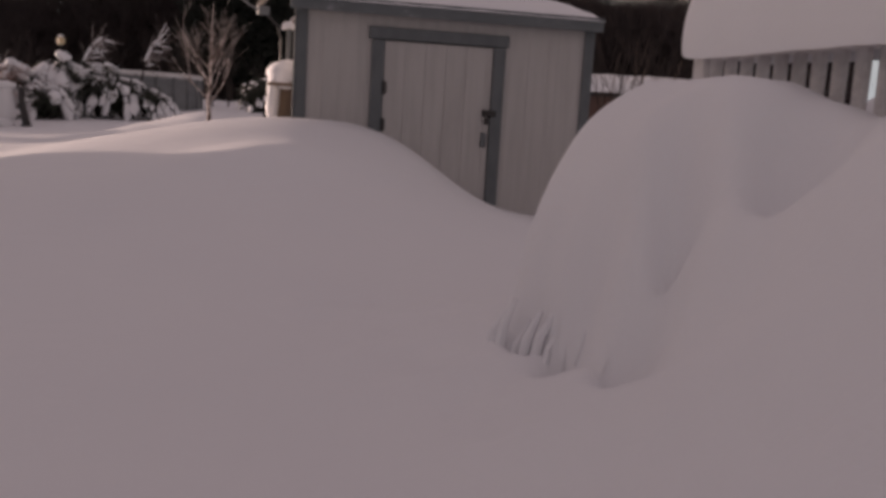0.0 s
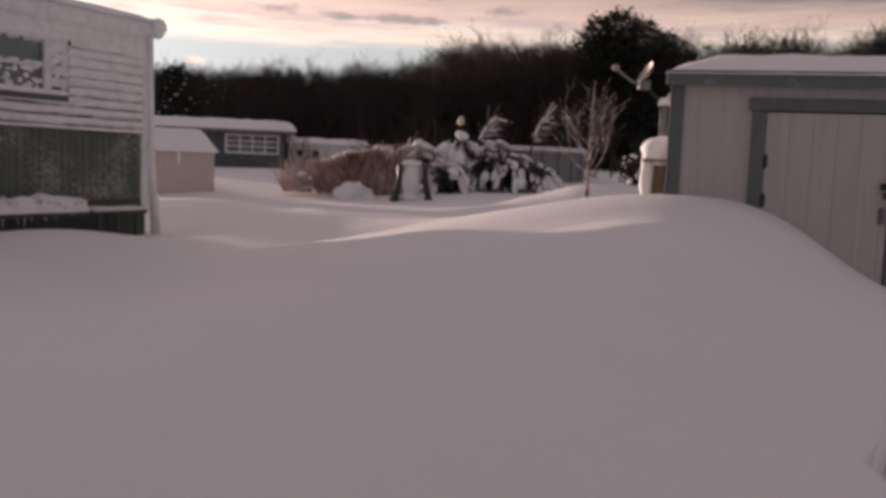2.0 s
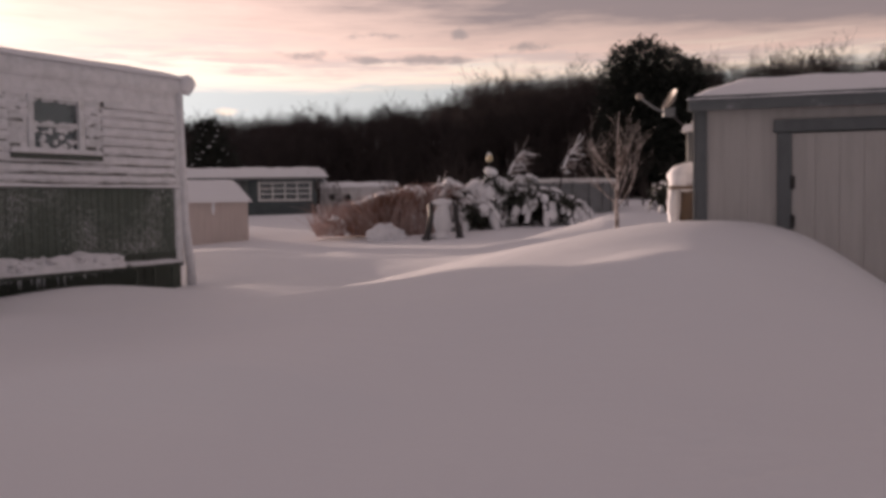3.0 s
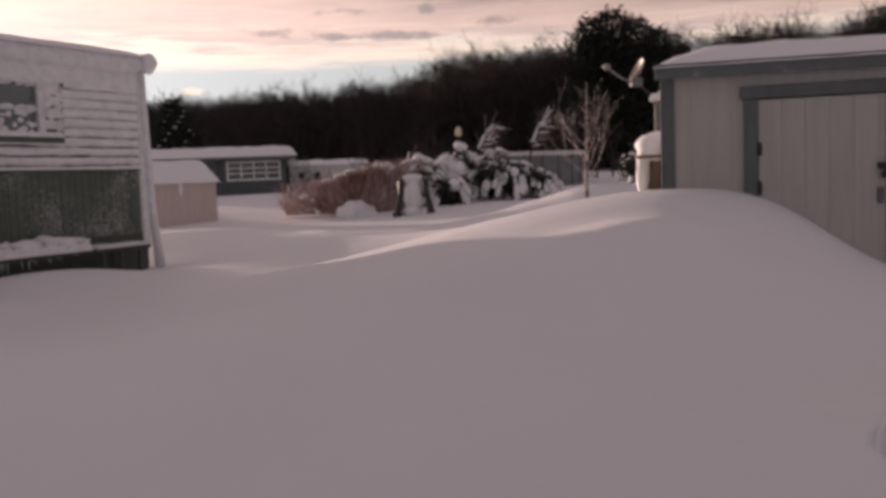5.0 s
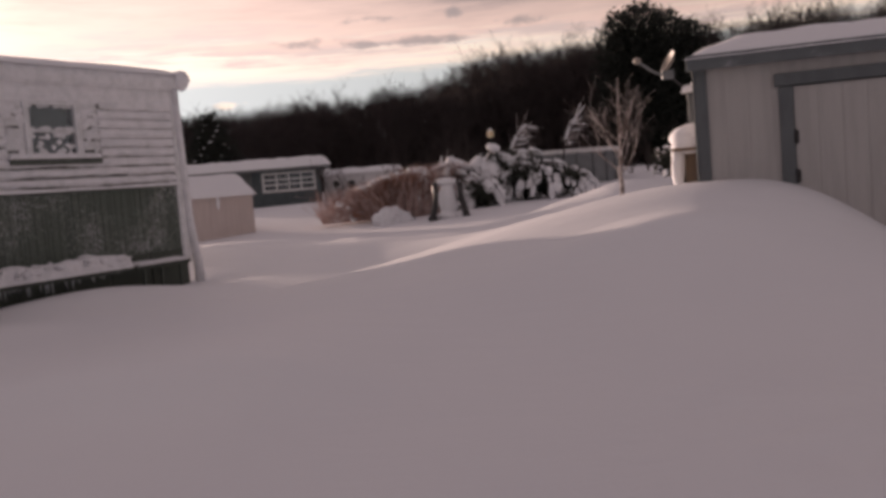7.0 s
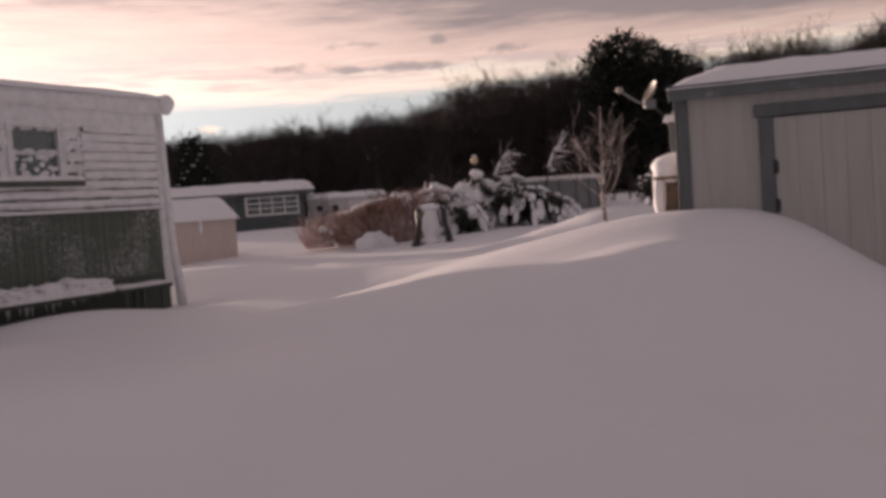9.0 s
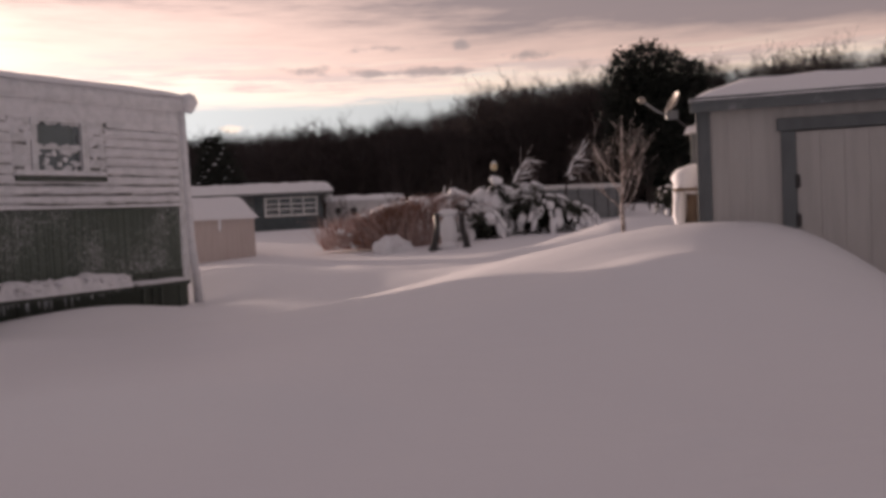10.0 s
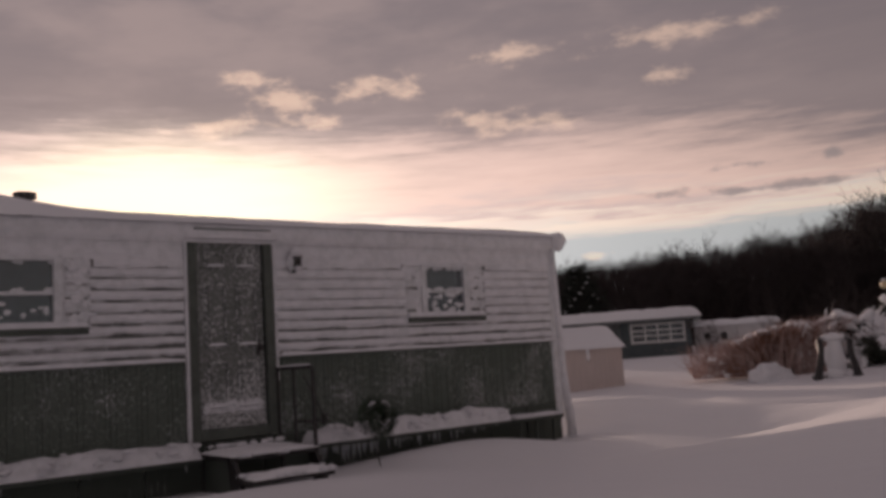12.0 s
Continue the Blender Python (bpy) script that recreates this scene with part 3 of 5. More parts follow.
def window_unit(parent, s0, s1, z0, z1, seed):
    """A sash window with rime on its frame, two panes, shutters and a snowy sill."""
    w = part("window", Mesh().box(s0 - 0.075, s0, -0.055, 0.03, z0 - 0.05, z1 + 0.05).box(s1, s1 + 0.075, -0.055, 0.03, z0 - 0.05, z1 + 0.05)
             .box(s0, s1, -0.05, 0.03, z1, z1 + 0.05).box(s0, s1, -0.05, 0.03, z0 - 0.05, z0), FROSTTRIM, parent, "sash window crusted with snow")
    mid = z0 + 0.47 * (z1 - z0)
    part("sash_rail", B(s0, s1, -0.035, 0.0, mid - 0.018, mid + 0.018), FROSTTRIM, w)
    for a, b in ((z0, mid - 0.018), (mid + 0.018, z1)):
        g = part("pane", B(s0, s1, 0.0, 0.006, a, b, c=0.0), GLASS, w)
        g.visible_shadow = False
    m = Mesh()
    r = random.Random(seed)
    for i in range(26):
        x, z = r.uniform(s0, s1), z0 + (mid - z0) * r.random() ** 1.3
        m.blob((x, -0.004, z), (r.uniform(0.02, 0.06), 0.012, r.uniform(0.012, 0.04)), 0.5, 3, i, 8, 5)
    for i in range(12):
        x = r.uniform(s0, s1)
        m.blob((x, -0.004, z1 - 0.012), (r.uniform(0.02, 0.05), 0.012, r.uniform(0.01, 0.025)), 0.5, 3, i, 8, 5)
        m.blob((x, -0.004, mid + 0.03), (r.uniform(0.03, 0.07), 0.012, r.uniform(0.01, 0.03)), 0.5, 3, i + 40, 8, 5)
    part("pane_snow", m, CRUST, w, "clotted snow on the panes", kind="stuff")
    for a, b in ((s0 - 0.33, s0 - 0.075), (s1 + 0.075, s1 + 0.33)):
        sh = part("shutter", B(a, b, -0.03, 0.0, z0 - 0.05, z1 + 0.05), FROSTTRIM, w, "louvred shutter plastered with snow")
        n = 12
        for i in range(n):
            z = z0 + (z1 - z0) * (i + 0.5) / n
            part("slat", Mesh().box(a + 0.03, b - 0.03, -0.042, -0.03, z - 0.018, z + 0.012, c=0.004), SIDING if (i * 7 + seed) % 3 == 0 else FROSTTRIM, sh)
        m = Mesh()
        for i in range(22):
            m.blob((r.uniform(a + 0.02, b - 0.02), -0.036, r.uniform(z0, z1)), (r.uniform(0.03, 0.07), 0.018, r.uniform(0.02, 0.06)), 0.5, 3, i + seed, 8, 5)
        part("shutter_snow", m, CRUST, sh, kind="stuff")
    # sill made deeper in dark trim to draw the shade line below it
    part("sill", B(s0 - 0.30, s1 + 0.30, -0.085, 0.0, z0 - 0.125, z0 - 0.06), DOORTRIM, w)
    part("sill_snow", Mesh().slab(s0 - 0.32, s1 + 0.32, -0.10, 0.0, z0 - 0.06, 0.055, seed=seed, step=0.04), CRUST, w)


def mobile_home():
    home = thing("mobile_home", HOME, "green-grey mobile home plastered with blown snow", "mobile home")
    S0, S1 = -7.0, 8.52
    # wall with real openings for two windows and the door
    m = Mesh()
    for a, b, z0, z1 in ((S0, S1, -1.35, -0.56), (S0, 1.0, -0.56, 1.58), (1.0, 2.10, -0.56, 0.68), (1.0, 2.10, 1.26, 1.58), (2.10, 3.48, -0.56, 1.58), (3.48, 4.23, 1.50, 1.58), (4.23, 6.37, -0.56, 1.58),
                         (6.37, 6.97, -0.56, 0.68), (6.37, 6.97, 1.23, 1.58), (6.97, S1, -0.56, 1.58)):
        m.box(a, b, 0.004, 0.12, z0, z1, c=0.0)
    part("wall", m, SIDING, home)
    part("end_wall", B(S1 - 0.1, S1, 0.12, 3.9, -1.35, 1.58), SIDING, home)
    part("back_wall", Mesh().box(S0, S1 - 0.1, 3.8, 3.9, -1.35, 1.58).box(S0, S0 + 0.1, 0.12, 3.8, -1.35, 1.58), GARAGE2, home)
    # inner wall added out of sight to stop sunlight passing through the windows
    part("sun_block_wall", B(S0 + 0.1, S1 - 0.1, 1.9, 2.0, -0.56, 1.58), FROSTTRIM, home)
    part("floor", B(S0 + 0.1, S1 - 0.1, 0.12, 3.8, -0.62, -0.56), DARKSKIRT, home)
    part("roof", B(S0 - 0.05, S1 + 0.05, -0.05, 3.95, 1.58, 1.66), FROSTTRIM, home)

    def over(x, y):
        return 1.665 + 0.25 * math.exp(-0.5 * ((x - 0.9) / 0.8) ** 2) * min(1, max(0, (y + 0.1) / 0.4)) + 0.05 * min(1, max(0, y / 1.5))

    part("roof_snow", Mesh().slab(S0 - 0.1, S1 + 0.12, -0.10, 4.0, 1.65, 0.11, 3, 0.12, 0.09, 14, over), SNOW, home, "smooth wind-packed snow on the roof", True)
    m = Mesh()
    for i in range(40):
        t = i / 39
        m.blob((S1 + 0.10 + 0.03 * rnd.random(), -0.06 + 3.9 * t, 1.60 + 0.02 * rnd.random()), (0.10, 0.14, 0.13), 0.3, 2, i)
    part("snow_cornice", m, SNOW, home, smooth=True)
    part("eave_snow", crust_strip(S0, S1 + 0.06, 1.46, 1.67, -0.045, 40, 0.0), CRUST, home, smooth=True)
    # lap siding, course by course
    z, i = 0.285, 0

    def courses(h):
        if 0.52 < h < 1.26:
            return ((S0, 0.70), (2.42, 3.34), (4.365, 6.06), (7.28, S1 - 0.1))
        return ((S0, 3.34), (4.365, S1 - 0.1))

    while z < 1.50:
        for a, b in courses(z):
            mb = Mesh()
            mb.add([(a, 0.004, z), (b, 0.004, z), (b, -0.026, z), (a, -0.026, z), (a, 0.0, z + 0.113), (b, 0.0, z + 0.113), (a, 0.004, z + 0.113), (b, 0.004, z + 0.113)],
                   [(0, 1, 2, 3)[::-1], (3, 2, 5, 4), (4, 5, 7, 6), (0, 3, 4, 6), (1, 7, 5, 2)])
            part("siding_board", mb, SIDING, home)
            bare = max(0.003, 0.044 - 0.032 * (z - 0.28) - (0.012 if a > 4 else 0.0) - (0.010 if z > 0.8 and a > 4 else 0.0))
            if z > 1.20:
                continue
            part("siding_snow", crust_strip(a, b, z, z + 0.115, -0.018, i + (0 if a < 0 else 30), bare), CRUST, home, smooth=True)
        z += 0.115
        i += 1
    # plastered smooth higher up
    for a, b, lo in ((S0, 0.66, 1.205), (2.46, 3.34, 1.205), (4.365, 6.02, 1.205), (7.32, S1 - 0.08, 1.205), (0.66, 2.46, 1.285), (6.02, 7.32, 1.255)):
        def plaster(u, v, a=a, b=b, lo=lo):
            s = a + u * (b - a)
            z0 = lo + 0.03 * noise.noise(Vector((s * 4, lo, 0))) * (v < 0.01)
            h = z0 + v * (1.52 - z0)
            rib = 0.5 + 0.5 * math.sin((h - 0.285) / 0.115 * 2 * math.pi)
            fade = max(0.0, 1.15 - v * 1.1)
            q = Vector((s * 2.2, h * 7, 3.0))
            return (s, -0.034 - 0.010 * noise.noise(q) - 0.014 * rib * fade * (0.6 + 0.6 * noise.noise(Vector((s * 1.5, 0, h * 3)))), h)
        part("wall_snow", Mesh().sheet(max(4, int((b - a) / 0.06)), 26, plaster), CRUST, home, "", True)
    m = Mesh()
    for a, b in ((S0, 3.34), (4.365, S1)):
        m.box(a, b, -0.055, 0.0, 0.255, 0.285)
    part("belt_trim", m, FROSTTRIM, home)
    for a, b in ((S0, 3.33), (4.37, S1 - 0.03)):
        part("belt_snow", Mesh().slab(a, b, -0.075, -0.01, 0.262, 0.035, a, 0.6, 0.05), CRUST, home)
    # ribbed lower panels
    s = S0
    while s < S1 - 0.05:
        if not (3.30 < s < 4.34):
            e = min(s + 0.30, 3.34 if s < 3.34 else S1 - 0.1)
            mb = Mesh().box(s, e - 0.004, -0.012, 0.004, -0.56, 0.255, c=0.003)
            q = s + 0.05
            while q < e - 0.03:
                mb.box(q, q + 0.022, -0.022, -0.012, -0.56, 0.25, c=0.004)
                q += 0.10
            part("ribbed_panel", mb, GREEN, home)
        s = s + 0.30 if not (s < 3.34 < s + 0.30) else 4.365
    # ledge with snow, and dark skirting under it
    for a, b in ((S0, 3.38), (4.55, 7.38), (7.40, S1 - 0.25)):
        part("ledge", B(a, b, -0.30, 0.0, -0.735, -0.675), DARKSKIRT, home)
        h = 0.17 if a < 4 else 0.17 if a < 7.3 else 0.035
        part("ledge_snow", Mesh().slab(a + 0.02, b, -0.34, 0.0, -0.685, h, a + 2, 0.55, 0.05, 3), CRUST, home, smooth=True)
        if h > 0.1:
            clots, rc = Mesh(), random.Random(int(a * 10) + 90)
            for i in range(int((b - a) * 30)):
                g = rc.uniform(0.012, 0.036)
                clots.blob((rc.uniform(a + 0.06, b - 0.06), rc.choice((-0.34, -0.30, -0.05)) + rc.uniform(-0.02, 0.04), -0.685 + h * rc.uniform(0.25, 0.95)), (g * 1.7, g, g * 0.8), 0.5, 3, i, 8, 5)
            part("drifted_snow", clots, CRUST, home, kind="stuff", smooth=True)
    for a in np.arange(S0, S1 - 0.3, 0.62):
        part("skirting_panel", B(a, a + 0.61, -0.02, 0.0, -1.4, -0.56), DARKSKIRT, home)
    for x in (7.52, 7.80, 8.10):
        part("ledge_leg", B(x, x + 0.045, -0.28, -0.235, -1.3, -0.735), DARKSKIRT, home)
    r = random.Random(9)
    for i in range(110):
        x = r.uniform(4.6, 7.3) if i < 60 else r.uniform(4.56, 5.4) if i < 88 else r.uniform(S0 + 4, 3.3)
        l = r.uniform(0.03, 0.15) if i < 60 else r.uniform(0.08, 0.24) if i < 88 else r.uniform(0.03, 0.12)
        part("icicle", Mesh().tube([(x, -0.29, -0.70), (x, -0.29, -0.70 - l * 0.6), (x + 0.004, -0.29, -0.70 - l)], [0.012, 0.008, 0.002], 5), ICE, home)
    part("corner_trim", B(S1 - 0.1, S1 + 0.03, -0.04, 0.06, -0.75, 1.58, c=0.02), FROSTTRIM, home)
    part("corner_snow", Mesh().tube([(S1 + 0.0, -0.03, 1.5), (S1 + 0.03, -0.04, 0.6), (S1 + 0.05, -0.05, -0.2), (S1 + 0.12, -0.07, -1.1)], [0.06, 0.05, 0.05, 0.07], 8), CRUST, home, smooth=True)
    six_panel_door(home)
    window_unit(home, 6.38, 6.96, 0.69, 1.23, 3)
    window_unit(home, 1.02, 2.10, 0.69, 1.26, 8)
    v = Mesh().tube([(2.02, 0.7, 1.6), (2.02, 0.7, 1.97)], 0.07, 12).tube([(2.02, 0.7, 1.97), (2.02, 0.7, 2.03)], 0.11, 14)
    part("roof_vent", v, BLACKMETAL, home, "dark round roof vent cap")


mobile_home()


def entry_steps():
    st = thing("entry_steps", HOME, "black metal entry steps covered in snow below the door", "steps")
    part("landing", B(3.42, 4.36, -0.85, -0.06, -0.70, -0.655), BLACKMETAL, st)
    part("landing_snow", Mesh().slab(3.42, 4.36, -0.88, -0.06, -0.655, 0.045, 7, 0.5, 0.05), SNOW, st, smooth=True)
    part("tread", B(3.44, 4.34, -1.16, -0.86, -0.90, -0.86), BLACKMETAL, st)
    part("tread_snow", Mesh().slab(3.50, 4.34, -1.17, -0.86, -0.86, 0.05, 4, 0.9, 0.04), SNOW, st, smooth=True)
    for x in (3.44, 4.30):
        part("stringer", Mesh().add([(x, -0.86, -0.70), (x, -1.2, -1.2), (x, -0.9, -1.2), (x, -0.7, -0.72), (x + 0.04, -0.86, -0.70), (x + 0.04, -1.2, -1.2), (x + 0.04, -0.9, -1.2), (x + 0.04, -0.7, -0.72)],
                                    [(0, 1, 2, 3), (7, 6, 5, 4), (0, 4, 5, 1), (1, 5, 6, 2), (2, 6, 7, 3), (3, 7, 4, 0)]), BLACKMETAL, st)
        for y in (-0.12, -0.80):
            part("leg", B(x, x + 0.04, y - 0.02, y + 0.02, -1.35, -0.70), BLACKMETAL, st)
    part("side_panel", B(3.46, 3.48, -0.78, -0.1, -1.3, -0.70), DARKSKIRT, st)
    part("handrail", Mesh().tube([(4.33, -0.03, 0.13), (4.33, -0.80, 0.13), (4.33, -0.82, 0.10), (4.33, -0.82, -0.66)], 0.022, 8), BLACKMETAL, st)
    for y in (-0.06, -0.42):
        part("baluster", Mesh().tube([(4.33, y, 0.13), (4.33, y, -0.66)], 0.015, 6), BLACKMETAL, st)
    clots, rc = Mesh(), random.Random(61)
    for i in range(60):
        g = rc.uniform(0.015, 0.04)
        x, (y, z) = rc.uniform(3.46, 4.34), rc.choice(((-0.86, -0.65), (-0.12, -0.60), (-0.92, -0.83), (-1.16, -0.84)))
        clots.blob((x, y + rc.uniform(-0.03, 0.03), z), (g * 1.6, g, g * 0.7), 0.5, 3, i, 8, 5)
    part("drifted_snow", clots, CRUST, st, kind="stuff", smooth=True)
    part("rail_snow", Mesh().slab(4.31, 4.35, -0.8, -0.04, 0.143, 0.02, 3, 0.5, 0.02), CRUST, st)


entry_steps()


def wall_lamp():
    l = thing("wall_lamp", HOME, "black wall lantern beside the door, caked with snow", "lamp")
    part("back_plate", B(4.53, 4.61, -0.05, -0.03, 1.16, 1.36), BLACKMETAL, l)
    part("lantern_body", Mesh().box(4.53, 4.62, -0.17, -0.08, 1.19, 1.31).tube([(4.57, -0.05, 1.33), (4.57, -0.12, 1.34), (4.575, -0.125, 1.31)], 0.01, 6), BLACKMETAL, l)
    part("cap", Mesh().tube([(4.575, -0.125, 1.31), (4.575, -0.125, 1.36)], [0.08, 0.015], 4), BLACKMETAL, l)
    part("lamp_snow", Mesh().blob((4.575, -0.13, 1.36), (0.08, 0.08, 0.05), 0.4).blob((4.52, -0.1, 1.26), (0.03, 0.06, 0.09), 0.4).blob((4.575, -0.14, 1.2), (0.06, 0.05, 0.025), 0.4), CRUST, l, smooth=True)


wall_lamp()


def wreath():
    w = thing("garden_wreath", HOME @ pose(5.08, -0.80, -0.44), "green wreath dusted with snow on a bent wire stake", "wreath")
    m = Mesh()
    r = random.Random(3)
    for i in range(3200):
        a, b = r.uniform(0, 6.283), r.uniform(0, 6.283)
        c = Vector((0.145 * math.cos(a), 0, 0.145 * math.sin(a)))
        o = Vector((math.cos(a) * math.cos(b), math.sin(b), math.sin(a) * math.cos(b))) * r.uniform(0.02, 0.085)
        d = (o.normalized() + Vector((-math.sin(a), 0, math.cos(a))) * r.uniform(0.3, 1.2)).normalized() * 0.05
        p, n = c + o, d.orthogonal().normalized() * 0.005
        m.add([p - n, p + n, p + d], [(0, 1, 2)])
    part("greenery", m, WREATHLEAF, w)
    part("stake", Mesh().tube([(0, 0.03, 0.15), (0.0, 0.03, -0.15), (-0.02, 0.02, -0.35), (0.02, 0.0, -0.55), (0.0, 0.0, -0.75)], 0.007, 6), BLACKMETAL, w)
    s = Mesh()
    for i in range(8):
        a = r.uniform(0.2, 2.9)
        s.blob((0.15 * math.cos(a), -0.03, 0.15 * math.sin(a) + 0.02), (0.028, 0.025, 0.014), 0.4, 3, i, 8, 5)
    part("wreath_snow", s, CRUST, w, smooth=True, kind="stuff")


wreath()
solid("hose_pipe", Mesh().tube([(4.4, -0.5, 0.05), (4.52, -0.5, -0.2), (4.62, -0.5, -0.40), (4.62, -0.48, -0.47)], 0.008, 6).tube([(4.40, -0.5, -0.43), (4.64, -0.5, -0.42)], 0.012, 6).box(4.60, 4.64, -0.53, -0.47, -0.46, -0.36)
      .tube([(4.52, -0.5, -0.425), (4.52, 0.0, -0.45)], 0.012, 6), BLACKMETAL, HOME, "thin dark standpipe with a tap on the mobile home wall", "pipe")

# ---- garden shed ----


def garden_shed():
    sh = thing("garden_shed", SHED, "pale grey garden shed with slate trim and snow on its roof", "shed")
    W, D, TOP, LOW = 2.915, 2.4, 0.86, -1.35
    part("side_wall", B(0.01, 0.06, 0.03, D, LOW, TOP), SHEDWALL, sh)
    part("side_wall", B(W - 0.06, W - 0.01, 0.03, D, LOW, TOP), SHEDWALL, sh)
    part("back_wall", B(0.06, W - 0.06, D - 0.05, D, LOW, TOP), SHEDWALL, sh)
    for x, h in ((0.01, 0.36), (W - 0.06, 0.0)):
        part("gable", Mesh().add([(x, 0.03, TOP), (x + 0.05, 0.03, TOP), (x, D, TOP), (x + 0.05, D, TOP), (x + h, D / 2, TOP + 0.30), (x + h + 0.05, D / 2, TOP + 0.30)],
                                 [(0, 4, 2), (1, 3, 5), (0, 1, 5, 4), (2, 4, 5, 3), (0, 2, 3, 1)]), SHEDWALL, sh)
    part("front_backing", Mesh().box(0.06, 0.75, 0.02, 0.04, LOW, TOP).box(1.99, W - 0.06, 0.02, 0.04, LOW, TOP).box(0.75, 1.99, 0.02, 0.04, 0.65, TOP), SHEDWALL, sh)
    x = 0.06
    while x < W - 0.07:
        e = min(x + 0.2, W - 0.06)
        for a, b, z0 in ((x, min(e, 0.78), LOW), (max(x, 0.78), min(e, 1.97), 0.64), (max(x, 1.97), e, LOW)):
            if b - a > 0.02:
                part("siding_plank", B(a + 0.0004, b - 0.0004, 0.0, 0.022, z0, TOP, c=0.0012), SHEDWALL, sh)
        x += 0.2
    part("corner_trim", B(0.0, 0.105, -0.022, 0.0, LOW, TOP - 0.01), SHEDTRIM, sh)
    part("corner_trim", B(W - 0.105, W, -0.022, 0.0, LOW, TOP - 0.01), SHEDTRIM, sh)
    part("corner_trim", B(-0.022, 0.0, -0.022, 0.09, LOW, TOP - 0.01), SHEDTRIM, sh)
    d = part("door", B(0.835, 1.895, 0.012, 0.02, LOW, 0.60), SHEDWALL, sh, "plank door with a slate frame")
    x = 0.835
    while x < 1.885:
        part("door_plank", B(x + 0.0008, min(x + 0.2, 1.895) - 0.0008, -0.012, 0.012, LOW, 0.597, c=0.002), SHEDWALL, d)
        x += 0.2
    part("door_jamb", B(0.71, 0.832, -0.035, 0.0, LOW, 0.605), SHEDTRIM, d)
    part("door_jamb", B(1.90, 2.02, -0.035, 0.0, LOW, 0.605), SHEDTRIM, d)
    part("door_header", B(0.678, 2.045, -0.04, 0.0, 0.61, 0.722), SHEDTRIM, d)
    for z in (0.10, -0.25):
        part("hinge", Mesh().box(0.822, 0.862, -0.045, -0.012, z, z + 0.11).tube([(0.837, -0.045, z - 0.01), (0.837, -0.045, z + 0.12)], 0.010, 8), BLACKMETAL, d)
    part("latch", Mesh().box(1.815, 1.955, -0.055, -0.035, -0.06, 0.0).tube([(1.865, -0.06, -0.03), (1.865, -0.085, -0.05), (1.865, -0.085, -0.12), (1.865, -0.06, -0.13)], 0.010, 6).box(1.84, 1.89, -0.09, -0.05, -0.14, -0.08), BLACKMETAL, d)
    part("hasp", B(1.82, 1.87, -0.04, -0.012, -0.36, -0.22), SHEDTRIM, d)
    ev = 0.90
    for s in (0, 1):
        y0, y1 = (-0.10, D / 2) if s == 0 else (D + 0.10, D / 2)
        zz0, zz1 = ev - 0.02, TOP + 0.33
        part("roof_deck", Mesh().add([(-0.06, y0, zz0), (W + 0.04, y0, zz0), (W + 0.04, y1, zz1), (0.36, y1, zz1), (-0.06, y0, zz0 + 0.03), (W + 0.04, y0, zz0 + 0.03), (W + 0.04, y1, zz1 + 0.03), (0.36, y1, zz1 + 0.03)],
                                     [(0, 1, 2, 3), (7, 6, 5, 4), (0, 4, 5, 1), (1, 5, 6, 2), (2, 6, 7, 3), (3, 7, 4, 0)]), ROOFDARK, sh)
    part("fascia", B(-0.065, W + 0.045, -0.125, -0.10, 0.82, 0.955), SHEDEAVE, sh, "slate fascia dusted with snow")

    def over(x, y):
        t = 1 - abs(y - D / 2) / (D / 2 + 0.1)
        return 0.93 + t * (TOP + 0.34 - 0.93)

    cover = Mesh().slab(-0.08, W + 0.06, -0.14, D + 0.14, 0.95, 0.06, 6, 0.35, 0.07, 14, over)
    hip = []
    for x, y, z in cover.v:
        t = max(0.0, 1 - abs(y - D / 2) / (D / 2 + 0.1))
        hip.append((x + 0.42 * t * (1 - (x + 0.08) / (W + 0.14)), y, z))
    cover.v = hip
    part("roof_snow", cover, SNOW, sh, smooth=True)


garden_shed()

# ---- deck railing ----


